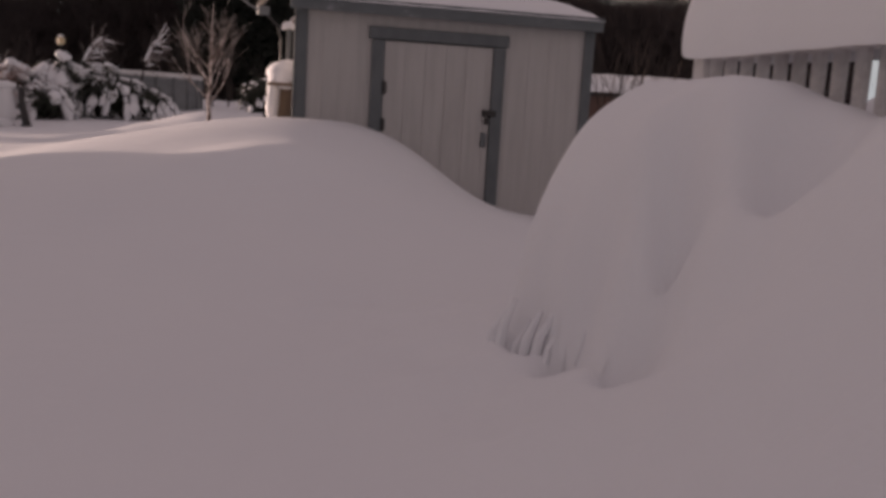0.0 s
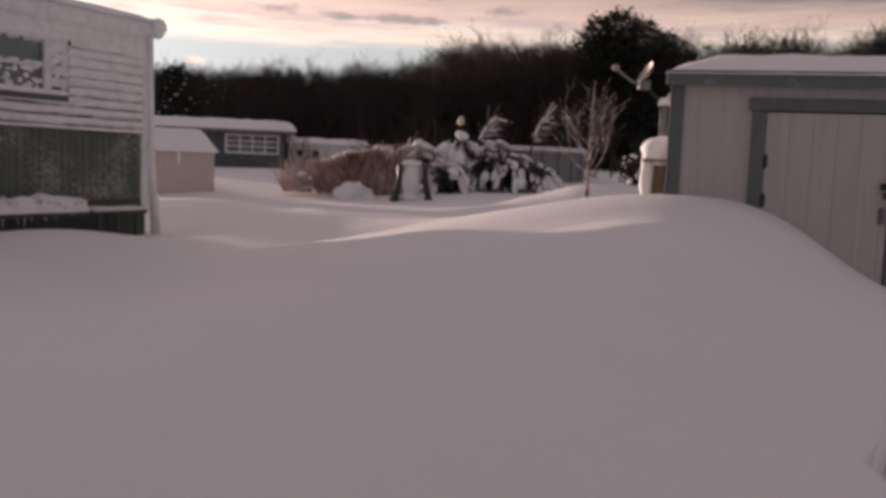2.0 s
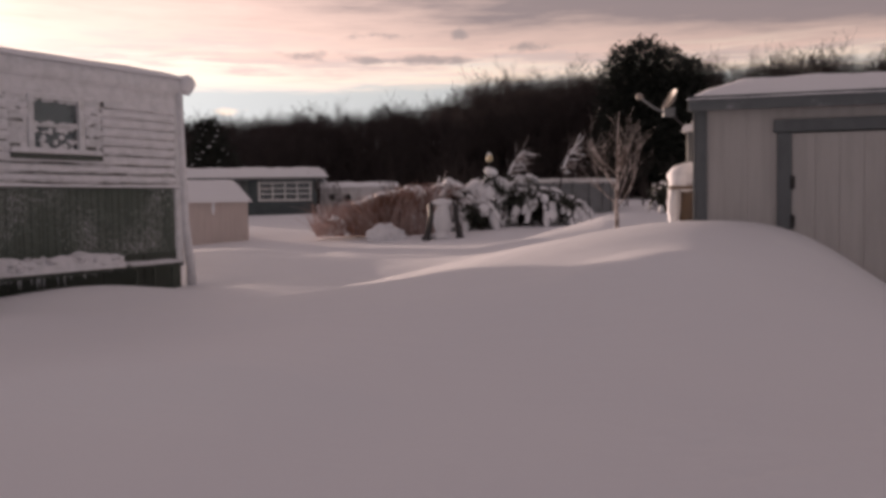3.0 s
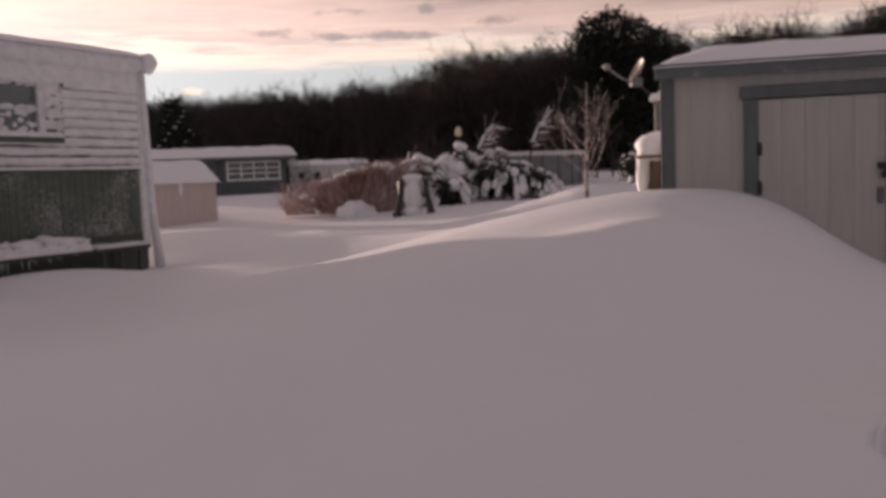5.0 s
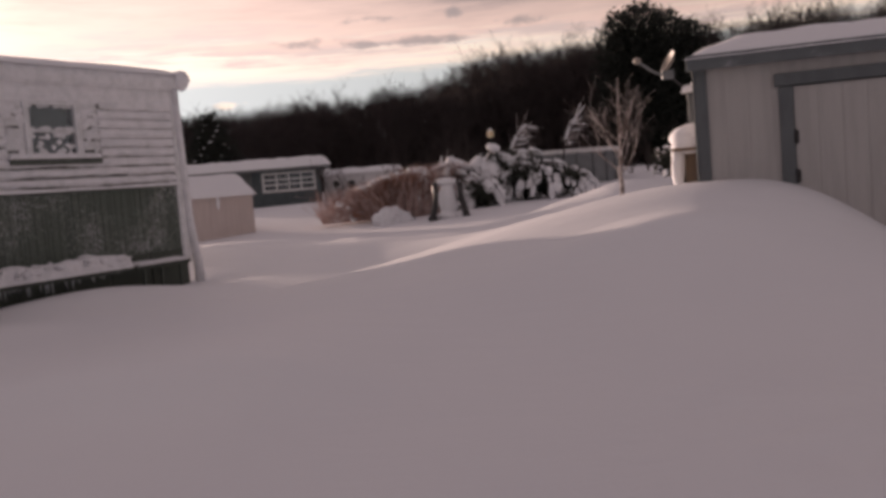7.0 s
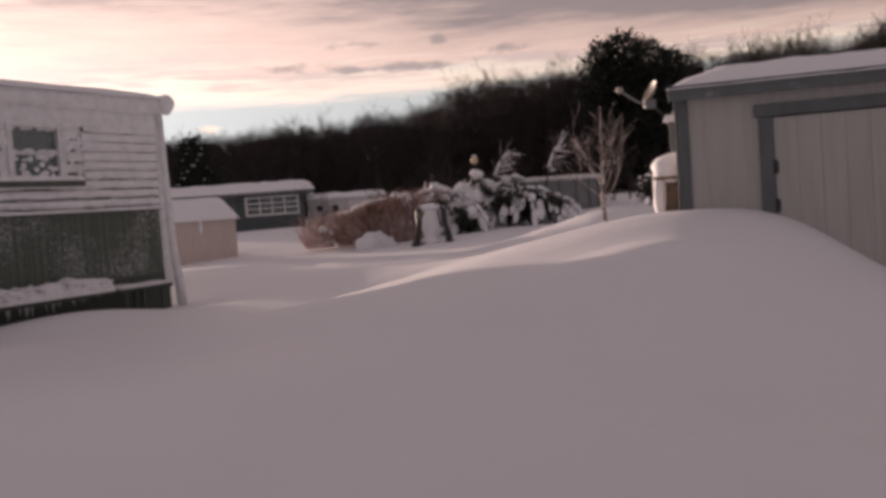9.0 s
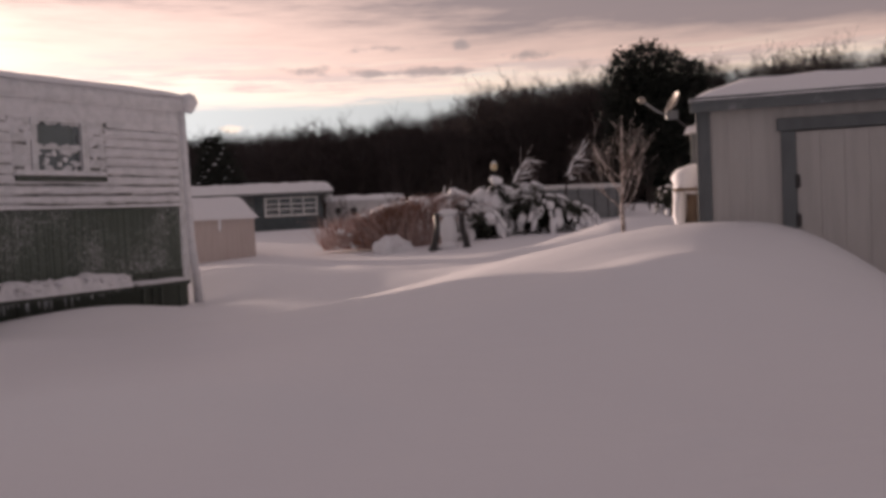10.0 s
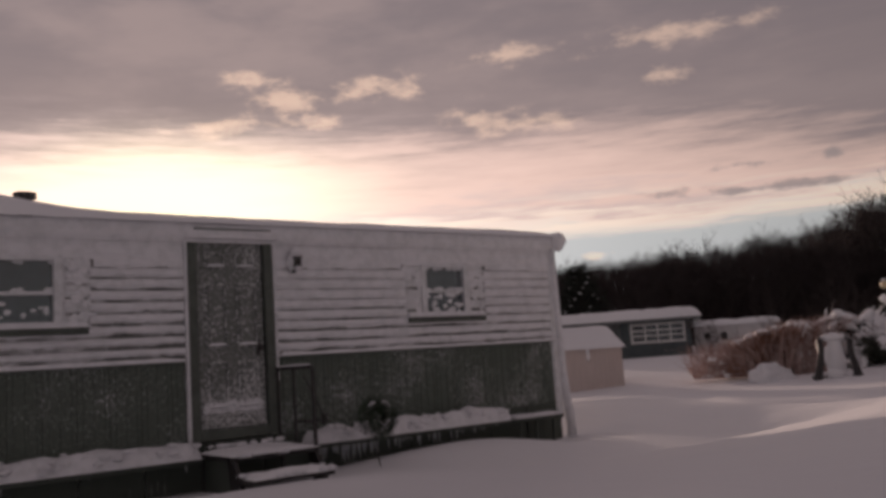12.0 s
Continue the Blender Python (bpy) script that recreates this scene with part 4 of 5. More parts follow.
def deck_railing():
    az = radians(10.0)
    d = Vector((math.sin(az), math.cos(az), 0))
    m = Matrix.Identity(4)
    m.col[0][:3], m.col[1][:3], m.col[3][:3] = d, (-d.y, d.x, 0), (2.36, 2.40, 0)
    r = thing("deck_railing", m, "white wooden deck railing under a thick loaf of snow", "railing")
    L0, L1, T = -1.9, 0.46, 1.65
    part("top_rail", B(L0, L1, -0.045, 0.045, T - 0.04, T), RAILWHITE, r)
    part("bottom_rail", B(L0, L1, -0.03, 0.03, 0.78, 0.86), RAILWHITE, r)
    x = L1 - 0.05
    while x > L0:
        part("baluster", Mesh().tube([(x, 0, 0.85), (x, 0, 1.15), (x, 0, 1.25), (x, 0, 1.30), (x, 0, T - 0.12), (x, 0, T - 0.04)], [0.024, 0.024, 0.027, 0.022, 0.025, 0.025], 10), RAILWHITE, r)
        x -= 0.104
    for x in (L1 + 0.01, L0):
        part("post", B(x - 0.045, x + 0.045, -0.045, 0.045, 0.1, T - 0.0), RAILWHITE, r)
    mb = Mesh()

    def loaf(u, v):
        s = L0 + u * (L1 + 0.17 - L0)
        a = math.pi * (v * 1.16 - 0.08)
        q = Vector((s * 1.5, v * 2, 1.0))
        k = (1 - 0.8 * max(0.0, (u - 0.84) / 0.16) ** 2.2) * (1 + 0.16 * noise.noise(q) + 0.05 * noise.noise(q * 4))
        return (s + 0.02 * noise.noise(q * 3), -0.17 * math.cos(a) * k, T + 0.03 + 0.34 * math.sin(a) * k)

    mb.sheet(60, 22, loaf)
    mb.f.append(tuple(i * 61 + 60 for i in range(23)))
    mb.f.append(tuple(i * 61 for i in range(23))[::-1])
    mb.sheet(2, 2, lambda u, v: (L0 + u * (L1 - 0.06 - L0), -0.12 + 0.24 * v, T + 0.002))
    part("rail_snow", mb, SNOW, r, "rounded loaf of snow", True)
    k = thing("wooden_deck", m, "wooden deck buried under deep snow behind the railing", "deck")
    part("deck_floor", B(L0, L1 - 0.05, -2.6, -0.08, 0.62, 0.70), WOODBROWN, k)
    part("deck_skirt", B(L0, L1 - 0.08, -2.55, -0.12, 0.0, 0.62), WOODBROWN, k)
    part("deck_snow", Mesh().slab(L0, L1 - 0.04, -2.6, -0.09, 0.70, 0.80, 5, 0.25, 0.10, 8), SNOW, k, "deep drifted snow", True)
    part("snow_clump", Mesh().blob((0.36, 0.17, T + 0.24), (0.035, 0.03, 0.06), 0.3), SNOW, r, smooth=True)


deck_railing()


def buried_twigs():
    m = Mesh()
    r = random.Random(12)
    for i in range(8):
        x, y = 1.37 + 0.012 * i + r.uniform(-0.01, 0.01), 2.62 - 0.055 * i
        p = Vector((x, y, height_at(x, y) - 0.04))
        q = p + Vector((r.uniform(0.03, 0.07), r.uniform(-0.03, 0.0), r.uniform(0.14, 0.24)))
        m.tube([p, (p + q) / 2 + Vector((-0.015, 0, 0.01)), q], [0.020, 0.018, 0.010], 6)
    solid("buried_shrub_stems", m, SNOW, HERE, "snow-crusted stems poking out of the heaped snow", "shrub", kind="stuff")


buried_twigs()

# ---- the far yard ----


def storage_hut():
    """Beige gabled hut beyond the end of the mobile home."""
    base = Matrix.Translation((-5.60, 24.34, EYE)) @ pose(0, 0, 0, 0, 0, 33)
    h = thing("storage_hut", base, "beige wooden storage hut with snow on its roof", "hut")
    W, D, LOW = 2.0, 2.2, -1.5
    x = -W
    while x < -0.01:
        part("wall_plank", B(x + 0.001, min(x + 0.4, 0) - 0.001, 0.0, 0.03, LOW, 0.15, c=0.003), BEIGE, h)
        x += 0.4
    part("wall", Mesh().box(-W, 0.0, 0.03, 0.06, LOW, 0.15).box(-0.06, 0.0, 0.06, D, LOW, 0.15).box(-W, -W + 0.06, 0.06, D, LOW, 0.15).box(-W + 0.06, -0.06, D - 0.06, D, LOW, 0.15), BEIGE, h)

    def over(px, py):
        t = 1 - abs(py - D / 2) / (D / 2 + 0.1)
        return 0.12 + 0.52 * t

    part("roof", Mesh().sheet(2, 12, lambda u, v: (-W - 0.1 + u * (W + 0.17), -0.1 + v * (D + 0.2), over(0, -0.1 + v * (D + 0.2)))), ROOFDARK, h)
    part("gable", Mesh().add([(0, 0.03, 0.15), (0, D, 0.15), (0, D / 2, 0.62), (-0.05, 0.03, 0.15), (-0.05, D, 0.15), (-0.05, D / 2, 0.62)], [(0, 1, 2), (5, 4, 3), (0, 2, 5, 3), (1, 4, 5, 2)]), BEIGE, h)
    part("roof_snow", Mesh().slab(-W - 0.14, 0.09, -0.14, D + 0.14, 0.1, 0.10, 2, 0.2, 0.12, 10, over), SNOW, h, smooth=True)
    part("hanging_snow", Mesh().blob((-0.98, -0.03, -0.02), (0.05, 0.03, 0.22), 0.3), SNOW, h, smooth=True)


storage_hut()


def far_house():
    """Low dark building with a wide paned window."""
    base = Matrix.Translation((-6.03, 39.5, EYE)) @ pose(0, 0, 0, 0, 0, 10.5)
    g = thing("low_building", base, "low slate-dark building with a white paned window", "building")
    x0 = -3.0
    m = Mesh().box(x0, -2.50, 0, 0.1, -0.9, 1.1, c=0).box(-0.28, 0, 0, 0.1, -0.9, 1.1, c=0).box(-2.50, -0.28, 0, 0.1, -0.9, 0.22, c=0).box(-2.50, -0.28, 0, 0.1, 0.96, 1.1, c=0)
    part("wall", m, GARAGE, g)
    part("side_wall", Mesh().box(-0.1, 0.0, 0.1, 5.0, -0.9, 1.1).box(-9.0, -0.1, 4.9, 5.0, -0.9, 1.1), GARAGE, g)
    for i in range(11):
        z = -0.88 + i * 0.1
        part("clapboard", Mesh().add([(x0, 0, z), (0, 0, z), (0, -0.02, z), (x0, -0.02, z), (x0, -0.002, z + 0.1), (0, -0.002, z + 0.1)], [(3, 2, 5, 4), (0, 3, 2, 1)]), GARAGE, g)
    part("wing_wall", B(-9.0, x0, 0.7, 0.8, -0.9, 1.1), GARAGE2, g, "grey recessed wing wall")
    part("wing_return", B(x0, x0 + 0.1, 0.1, 0.8, -0.9, 1.1), GARAGE2, g)
    part("wing_door", B(x0 - 0.42, x0 - 0.08, 0.64, 0.7, -0.9, 0.2), BROWNDOOR, g, "brown door")
    w = part("window", Mesh().box(-2.56, -2.46, -0.05, 0.02, 0.16, 1.02).box(-0.32, -0.22, -0.05, 0.02, 0.16, 1.02).box(-2.46, -0.32, -0.05, 0.02, 0.94, 1.02).box(-2.46, -0.32, -0.05, 0.02, 0.16, 0.26), WHITEPAINT, g, "white twelve-pane window")
    cols, rows = 4, 3
    for i in range(1, cols):
        x = -2.46 + i * 2.14 / cols
        part("mullion", B(x - 0.035, x + 0.035, -0.04, 0.01, 0.26, 0.94), WHITEPAINT, w)
    for j in range(1, rows):
        z = 0.26 + j * 0.68 / rows
        part("muntin", B(-2.46, -0.32, -0.03, 0.01, z - 0.03, z + 0.03), WHITEPAINT, w)
    for i in range(cols):
        for j in range(rows):
            x, z = -2.46 + i * 2.14 / cols, 0.26 + j * 0.68 / rows
            p = part("pane", B(x, x + 2.14 / cols, 0.012, 0.018, z, z + 0.68 / rows, c=0), GLASS, w)
            p.visible_shadow = False
    part("roof", B(-9.2, 0.45, -0.6, 5.3, 1.1, 1.2), GARAGE2, g)

    def over(px, py):
        return 1.2 + 0.1 * max(0, min(1, (py + 0.6) / 3.0))

    part("roof_snow", Mesh().slab(-9.3, 0.52, -0.68, 5.3, 1.2, 0.40, 5, 0.2, 0.2, 12, over), SNOW, g, smooth=True)
    part("corner_snow", Mesh().blob((0.3, 0.3, 0.9), (0.25, 0.4, 0.2), 0.3), SNOW, g, smooth=True)


far_house()


def pale_shed():
    base = Matrix.Translation((-4.7, 41.0, EYE)) @ pose(0, 0, 0, 0, 0, 6)
    g = thing("pale_outbuilding", base, "pale snow-plastered outbuilding with a small window", "outbuilding")
    part("wall", B(-1.4, 2.2, 0, 2.0, -0.9, 0.75), PALESIDING, g)
    w = part("window", Mesh().box(-1.02, -0.68, -0.04, 0.0, 0.15, 0.5), WHITEPAINT, g)
    part("pane", B(-0.98, -0.72, -0.05, -0.041, 0.19, 0.46, c=0), BLACKMETAL, w)
    w = part("window", Mesh().box(-0.35, 0.05, -0.04, 0.0, 0.0, 0.5), WHITEPAINT, g)
    part("pane", B(-0.3, 0.0, -0.05, -0.041, 0.08, 0.44, c=0), BLACKMETAL, w)
    part("roof_snow", Mesh().slab(-1.5, 2.3, -0.15, 2.1, 0.75, 0.25, 1, 0.25, 0.15, 6), SNOW, g, smooth=True)


pale_shed()


def stand_at(x, y, dz=0.0, turn=0.0):
    return Matrix.Translation((x, y, height_at(x, y) + dz)) @ pose(0, 0, 0, 0, 0, turn)


def grass_clump():
    g = thing("ornamental_grass", stand_at(-1.75, 24.2), "russet dry ornamental grass bent under snow", "grass clump")
    r = random.Random(21)
    m = Mesh()
    for i in range(1700):
        bx, by = r.gauss(0.1, 0.42), r.gauss(0, 0.3)
        a = r.uniform(0, 6.283)
        lean = r.uniform(0.15, 0.8) + abs(bx) * 0.35
        dx, dy = math.cos(a) * lean + bx * 0.7, math.sin(a) * lean * 0.7
        h = r.uniform(0.8, 1.45) * (0.82 + 0.28 * max(-0.7, min(0.7, bx)))
        w = r.uniform(0.006, 0.012)
        pts = [Vector((bx + dx * t ** 1.6, by + dy * t ** 1.6, h * (t - 0.28 * t ** 3) / 0.72 * (1 - 0.0))) for t in (0, 0.4, 0.75, 1.0)]
        n = Vector((math.sin(a), -math.cos(a), 0)) * w
        m.add([p + k for p in pts for k in (n, -n)], [(0, 1, 3, 2), (2, 3, 5, 4), (4, 5, 7, 6)])
    for i in range(700):
        bx = r.uniform(-1.9, -0.4) if i % 3 else r.uniform(0.5, 1.4)
        p = Vector((bx, r.gauss(-0.2, 0.2), 0))
        q = p + Vector((r.gauss(-0.1, 0.25), r.gauss(-0.1, 0.15), r.uniform(0.2, 0.95)))
        n = Vector((0.008, 0.004, 0))
        m.add([p - n, p + n, q + n * 0.4, q - n * 0.4], [(0, 1, 2, 3)])
    part("blades", m, DRYGRASS, g, kind="stuff")
    s = Mesh()
    for i in range(30):
        x = r.uniform(-0.9, 1.0)
        s.blob((x, r.uniform(-0.15, 0.35), 1.14 - 0.16 * x * x + r.uniform(-0.04, 0.06) + 0.26 * x), (r.uniform(0.10, 0.24), 0.16, r.uniform(0.035, 0.07)), 0.4, 2, i, 10, 6)
    for i in range(26):
        s.blob((r.uniform(-1.6, -0.7), r.uniform(-0.5, 0.1), r.uniform(0.05, 0.55)), (r.uniform(0.06, 0.16), 0.1, r.uniform(0.03, 0.06)), 0.4, 2, i + 50, 8, 5)
    for i in range(22):
        z = r.uniform(0.1, 1.2)
        s.blob((0.62 + 0.25 * r.random() + 0.1 * z, -0.35 + 0.1 * r.random(), z), (0.06, 0.08, r.uniform(0.04, 0.12)), 0.5, 2, i + 90, 8, 5)
    part("clinging_snow", s, SNOW, g, smooth=True, kind="stuff")


grass_clump()
solid("snow_covered_rock", Mesh().blob((0, 0, 0.1), (0.46, 0.42, 0.33), 0.34, 2.4, 3, 26, 16).blob((0.34, -0.1, 0.0), (0.28, 0.25, 0.2), 0.4, 2.5, 8, 16, 10), CRUST, stand_at(-1.75, 22.9), "low rock buried under a lumpy cap of snow", "rock", smooth=True)


def lawn_chair():
    c = thing("lawn_chair", stand_at(-0.24, 22.0, 0, 4), "dark-framed lawn chair heaped with snow", "chair")
    for x in (-0.33, 0.33):
        part("side_frame", Mesh().tube([(x * 1.3, -0.3, -0.05), (x * 1.08, -0.3, 0.28), (x * 0.92, -0.26, 0.55), (x * 0.95, -0.18, 0.80), (x * 0.78, 0.2, 0.88)], [0.09, 0.08, 0.07, 0.07, 0.05], 8), BLACKMETAL, c)
        part("foot", Mesh().blob((x * 1.25, -0.16, 0.02), (0.13, 0.15, 0.06), 0.3), TARPBLUE if x > 0 else BLACKMETAL, c)
    part("back_bar", Mesh().tube([(-0.27, 0.2, 0.88), (0.27, 0.2, 0.88)], 0.03, 6), BLACKMETAL, c)
    part("chair_snow", Mesh().blob((0, 0.12, 0.38), (0.23, 0.24, 0.48), 0.2, 2, 2, 16, 12).blob((0, 0.18, 0.88), (0.27, 0.22, 0.10), 0.3, 2, 4).blob((-0.05, -0.1, 0.06), (0.25, 0.18, 0.12), 0.2), SNOW, c, smooth=True)
    part("seat", B(-0.24, 0.24, 0.10, 0.35, 0.26, 0.30), BLACKMETAL, c)


lawn_chair()


def snowy_shrub(x, y, radius, height, n, seed, lumps=(0.10, 0.26), bias=0.0):
    """An evergreen shrub whose branches droop under sleeves of snow."""
    s = thing("evergreen_shrub", stand_at(x, y), "evergreen shrub weighed down by thick snow", "shrub", "snow-laden shrubs")
    r = random.Random(seed)
    stems, leaves, snow = Mesh(), Mesh(), Mesh()
    for i in range(n):
        a = r.uniform(0, 6.283)
        reach, top = radius * r.uniform(0.4, 1.0), height * r.uniform(0.55, 0.95)
        pts = [Vector((math.cos(a) * reach * t ** 0.9, math.sin(a) * reach * t ** 0.9, top * math.sin(t * 2.0) / 0.95)) for t in (0, 0.25, 0.5, 0.75, 1.0)]
        stems.tube(pts, [0.03, 0.024, 0.018, 0.012, 0.006], 5)
        for k in range(150):
            t = r.uniform(0.25, 1.0) * 3.999
            j = int(t)
            p = pts[j].lerp(pts[j + 1], t - j) + Vector((r.gauss(0, 0.09), r.gauss(0, 0.09), r.gauss(-0.08, 0.09)))
            d = Vector((r.gauss(0, 1), r.gauss(0, 1), r.gauss(-0.4, 0.7))).normalized() * 0.11
            w = d.orthogonal().normalized() * 0.024
            leaves.add([p, p + d * 0.5 + w, p + d, p + d * 0.5 - w], [(0, 1, 2, 3)])
    for i in range(n * 3):
        a, e = r.uniform(0, 6.283), math.acos(1 - 0.93 * r.random())
        f = r.uniform(0.82, 1.05)
        c = Vector((math.cos(a) * math.sin(e) * radius * f, math.sin(a) * math.sin(e) * radius * f, height * f * math.cos(e) ** 0.8))
        d = Vector((math.cos(a) * math.cos(e) * radius, math.sin(a) * math.cos(e) * radius, -0.45 * math.sin(e) * height - 0.05)).normalized()
        q = d.to_track_quat("X", "Z").to_matrix()
        g = r.uniform(*lumps)
        snow.blob(c, (g * r.uniform(0.9, 1.5), g * r.uniform(0.45, 0.75), g * 0.42), 0.45, 2.2, i, 10, 7, q)
    part("stem_growth", stems, BARK, s, kind="stuff")
    part("leaves", leaves, LEAF, s, kind="stuff")
    part("clinging_snow", snow, SNOW, s, smooth=True, kind="stuff")


for a in ((-0.1, 24.8, 0.75, 1.25, 17, 1, (0.14, 0.3)), (0.75, 24.2, 0.6, 0.75, 12, 2), (1.05, 25.6, 0.8, 1.5, 18, 3, (0.14, 0.34)), (1.9, 25.2, 0.75, 1.2, 17, 4), (2.5, 24.9, 0.8, 1.05, 18, 5, (0.08, 0.2)),
          (3.2, 24.7, 0.65, 0.75, 14, 6, (0.08, 0.2)), (2.2, 26.2, 0.7, 1.35, 14, 7, (0.06, 0.16)), (4.6, 18.6, 0.55, 0.75, 12, 8, (0.03, 0.09)), (5.2, 19.6, 0.7, 0.9, 14, 9, (0.03, 0.09))):
    snowy_shrub(*a)


def pool():
    p = thing("above_ground_pool", stand_at(3.3, 31.2), "grey above-ground pool under a cover of snow", "pool")
    R, H = 2.35, 1.02
    part("pool_wall", Mesh().tube([(0, 0, -0.4), (0, 0, H)], R, 64), POOLWALL, p)
    for i in range(24):
        a = i * math.pi / 12
        part("upright", Mesh().tube([(R * 1.01 * math.cos(a), R * 1.01 * math.sin(a), -0.3), (R * 1.01 * math.cos(a), R * 1.01 * math.sin(a), H)], 0.05, 6), POOLWALL, p)
    ring = [(R * math.cos(t * math.pi / 32), R * math.sin(t * math.pi / 32), H + 0.02) for t in range(65)]
    part("rim", Mesh().tube(ring, 0.08, 8, False), WHITEPAINT, p)
    part("cover_snow", Mesh().blob((0, 0, H), (R * 1.03, R * 1.03, 0.14), 0.06, 2, 1, 40, 10), SNOW, p, smooth=True)


pool()


def garden_lamp():
    l = thing("garden_lamp", stand_at(1.13, 27.0), "garden lamp post with a yellow glass head", "lamp")
    part("post", Mesh().tube([(0, 0, -0.2), (0, 0, 1.82)], 0.03, 8), BLACKMETAL, l)
    part("head", Mesh().tube([(0, 0, 1.80), (0, 0, 1.85), (0, 0, 1.98), (0, 0, 2.03)], [0.04, 0.10, 0.105, 0.02], 8), BRASS, l, "yellow glass lamp head")
    part("head_snow", Mesh().blob((0, 0, 2.04), (0.075, 0.075, 0.04), 0.2), SNOW, l, smooth=True)


garden_lamp()


def branch(m, p, d, length, r, depth, rng, twigs, spread=0.6, up=0.15, kids=3, n=5, limit=0.006):
    """Grows one limb and its side limbs; thin ones go to the twig mesh."""
    pts, radii = [p], [r]
    k = 4
    for i in range(k):
        d = (d + Vector((rng.gauss(0, 0.12), rng.gauss(0, 0.12), rng.gauss(up * 0.4, 0.06)))).normalized()
        p = p + d * (length / k)
        pts.append(p)
        radii.append(max(r * (1 - 0.65 * (i + 1) / k), limit * 0.5))
    (m if r > limit * 3 else twigs).tube(pts, radii, n if r > limit * 3 else 3, False)
    if depth == 0:
        return
    for i in range(kids):
        t = rng.uniform(0.3, 1.0) * k
        j = min(int(t), k - 1)
        q = pts[j].lerp(pts[j + 1], t - j)
        a = rng.uniform(0, 6.283)
        o = d.orthogonal().normalized()
        o = (o * math.cos(a) + d.cross(o) * math.sin(a))
        nd = (d * (1 - spread * 0.5) + o * spread + Vector((0, 0, up))).normalized()
        branch(m, q, nd, length * rng.uniform(0.5, 0.75), radii[j] * 0.55, depth - 1, rng, twigs, spread, up, kids, n, limit)


def fruit_tree():
    t = thing("young_fruit_tree", Matrix.Translation((2.44, 13.2, 1.0)), "small bare fruit tree rimed with snow", "tree")
    r = random.Random(5)
    wood, twigs = Mesh(), Mesh()
    wood.tube([(0, 0, -0.7), (0.015, 0, 0.15), (0.0, 0.01, 0.34), (0.03, 0, 0.62), (0.02, 0, 1.1), (0.05, 0, 1.72)], [0.040, 0.034, 0.030, 0.020, 0.012, 0.004], 8)
    for i in range(11):
        a = i * 2.4 + 0.6
        d = Vector((math.cos(a) * 0.68, math.sin(a) * 0.68, 0.55 + 0.3 * (i % 3)))
        branch(wood, Vector((0.01, 0, 0.30 + 0.055 * i)), d.normalized(), r.uniform(0.58, 0.82) * (1.1 - 0.04 * i), 0.0125, 2, r, twigs, 0.45, 0.14, 4, 6, 0.004)
    part("trunk", wood, FRUITBARK, t)
    part("twig_growth", twigs, FRUITBARK, t, kind="stuff")


fruit_tree()


def satellite_dish():
    d = thing("satellite_dish", Matrix.Translation((3.52, 14.55, 0)), "cream satellite dish on a pole, lit by low sun", "satellite dish")
    z0 = height_at(3.52, 14.55)
    part("mast", Mesh().tube([(0.36, 0.1, z0 - 0.3), (0.36, 0.1, EYE + 1.0), (0.30, 0.1, EYE + 1.2), (0.02, 0.03, EYE + 1.45)], 0.022, 8), BLACKMETAL, d)
    q = Vector((-0.85, -0.10, 0.52)).normalized().to_track_quat("Z", "Y").to_matrix()
    mb = Mesh()

    def bowl(u, v):
        a, r = 2 * math.pi * u, v
        return Vector((0.09, 0.02, EYE + 1.60)) + q @ Vector((0.19 * r * math.cos(a), 0.20 * r * math.sin(a), 0.07 * r * r))

    mb.sheet(24, 6, bowl)
    mb.sheet(24, 6, lambda u, v: bowl(u, v) - q @ Vector((0, 0, 0.012)))
    part("reflector", mb, DISHGREY, d, smooth=True)
    part("feed_arm", Mesh().tube([(0.0, 0.0, EYE + 1.40), (-0.2, 0.03, EYE + 1.50), (-0.42, 0.06, EYE + 1.67)], 0.02, 7), POOLWALL, d)
    part("feed_horn", Mesh().blob((-0.44, 0.06, EYE + 1.69), (0.065, 0.06, 0.055), 0.15), DISHGREY, d, smooth=True)
    part("bracket", Mesh().box(-0.06, 0.12, -0.04, 0.1, EYE + 1.36, EYE + 1.50), POOLWALL, d)


satellite_dish()


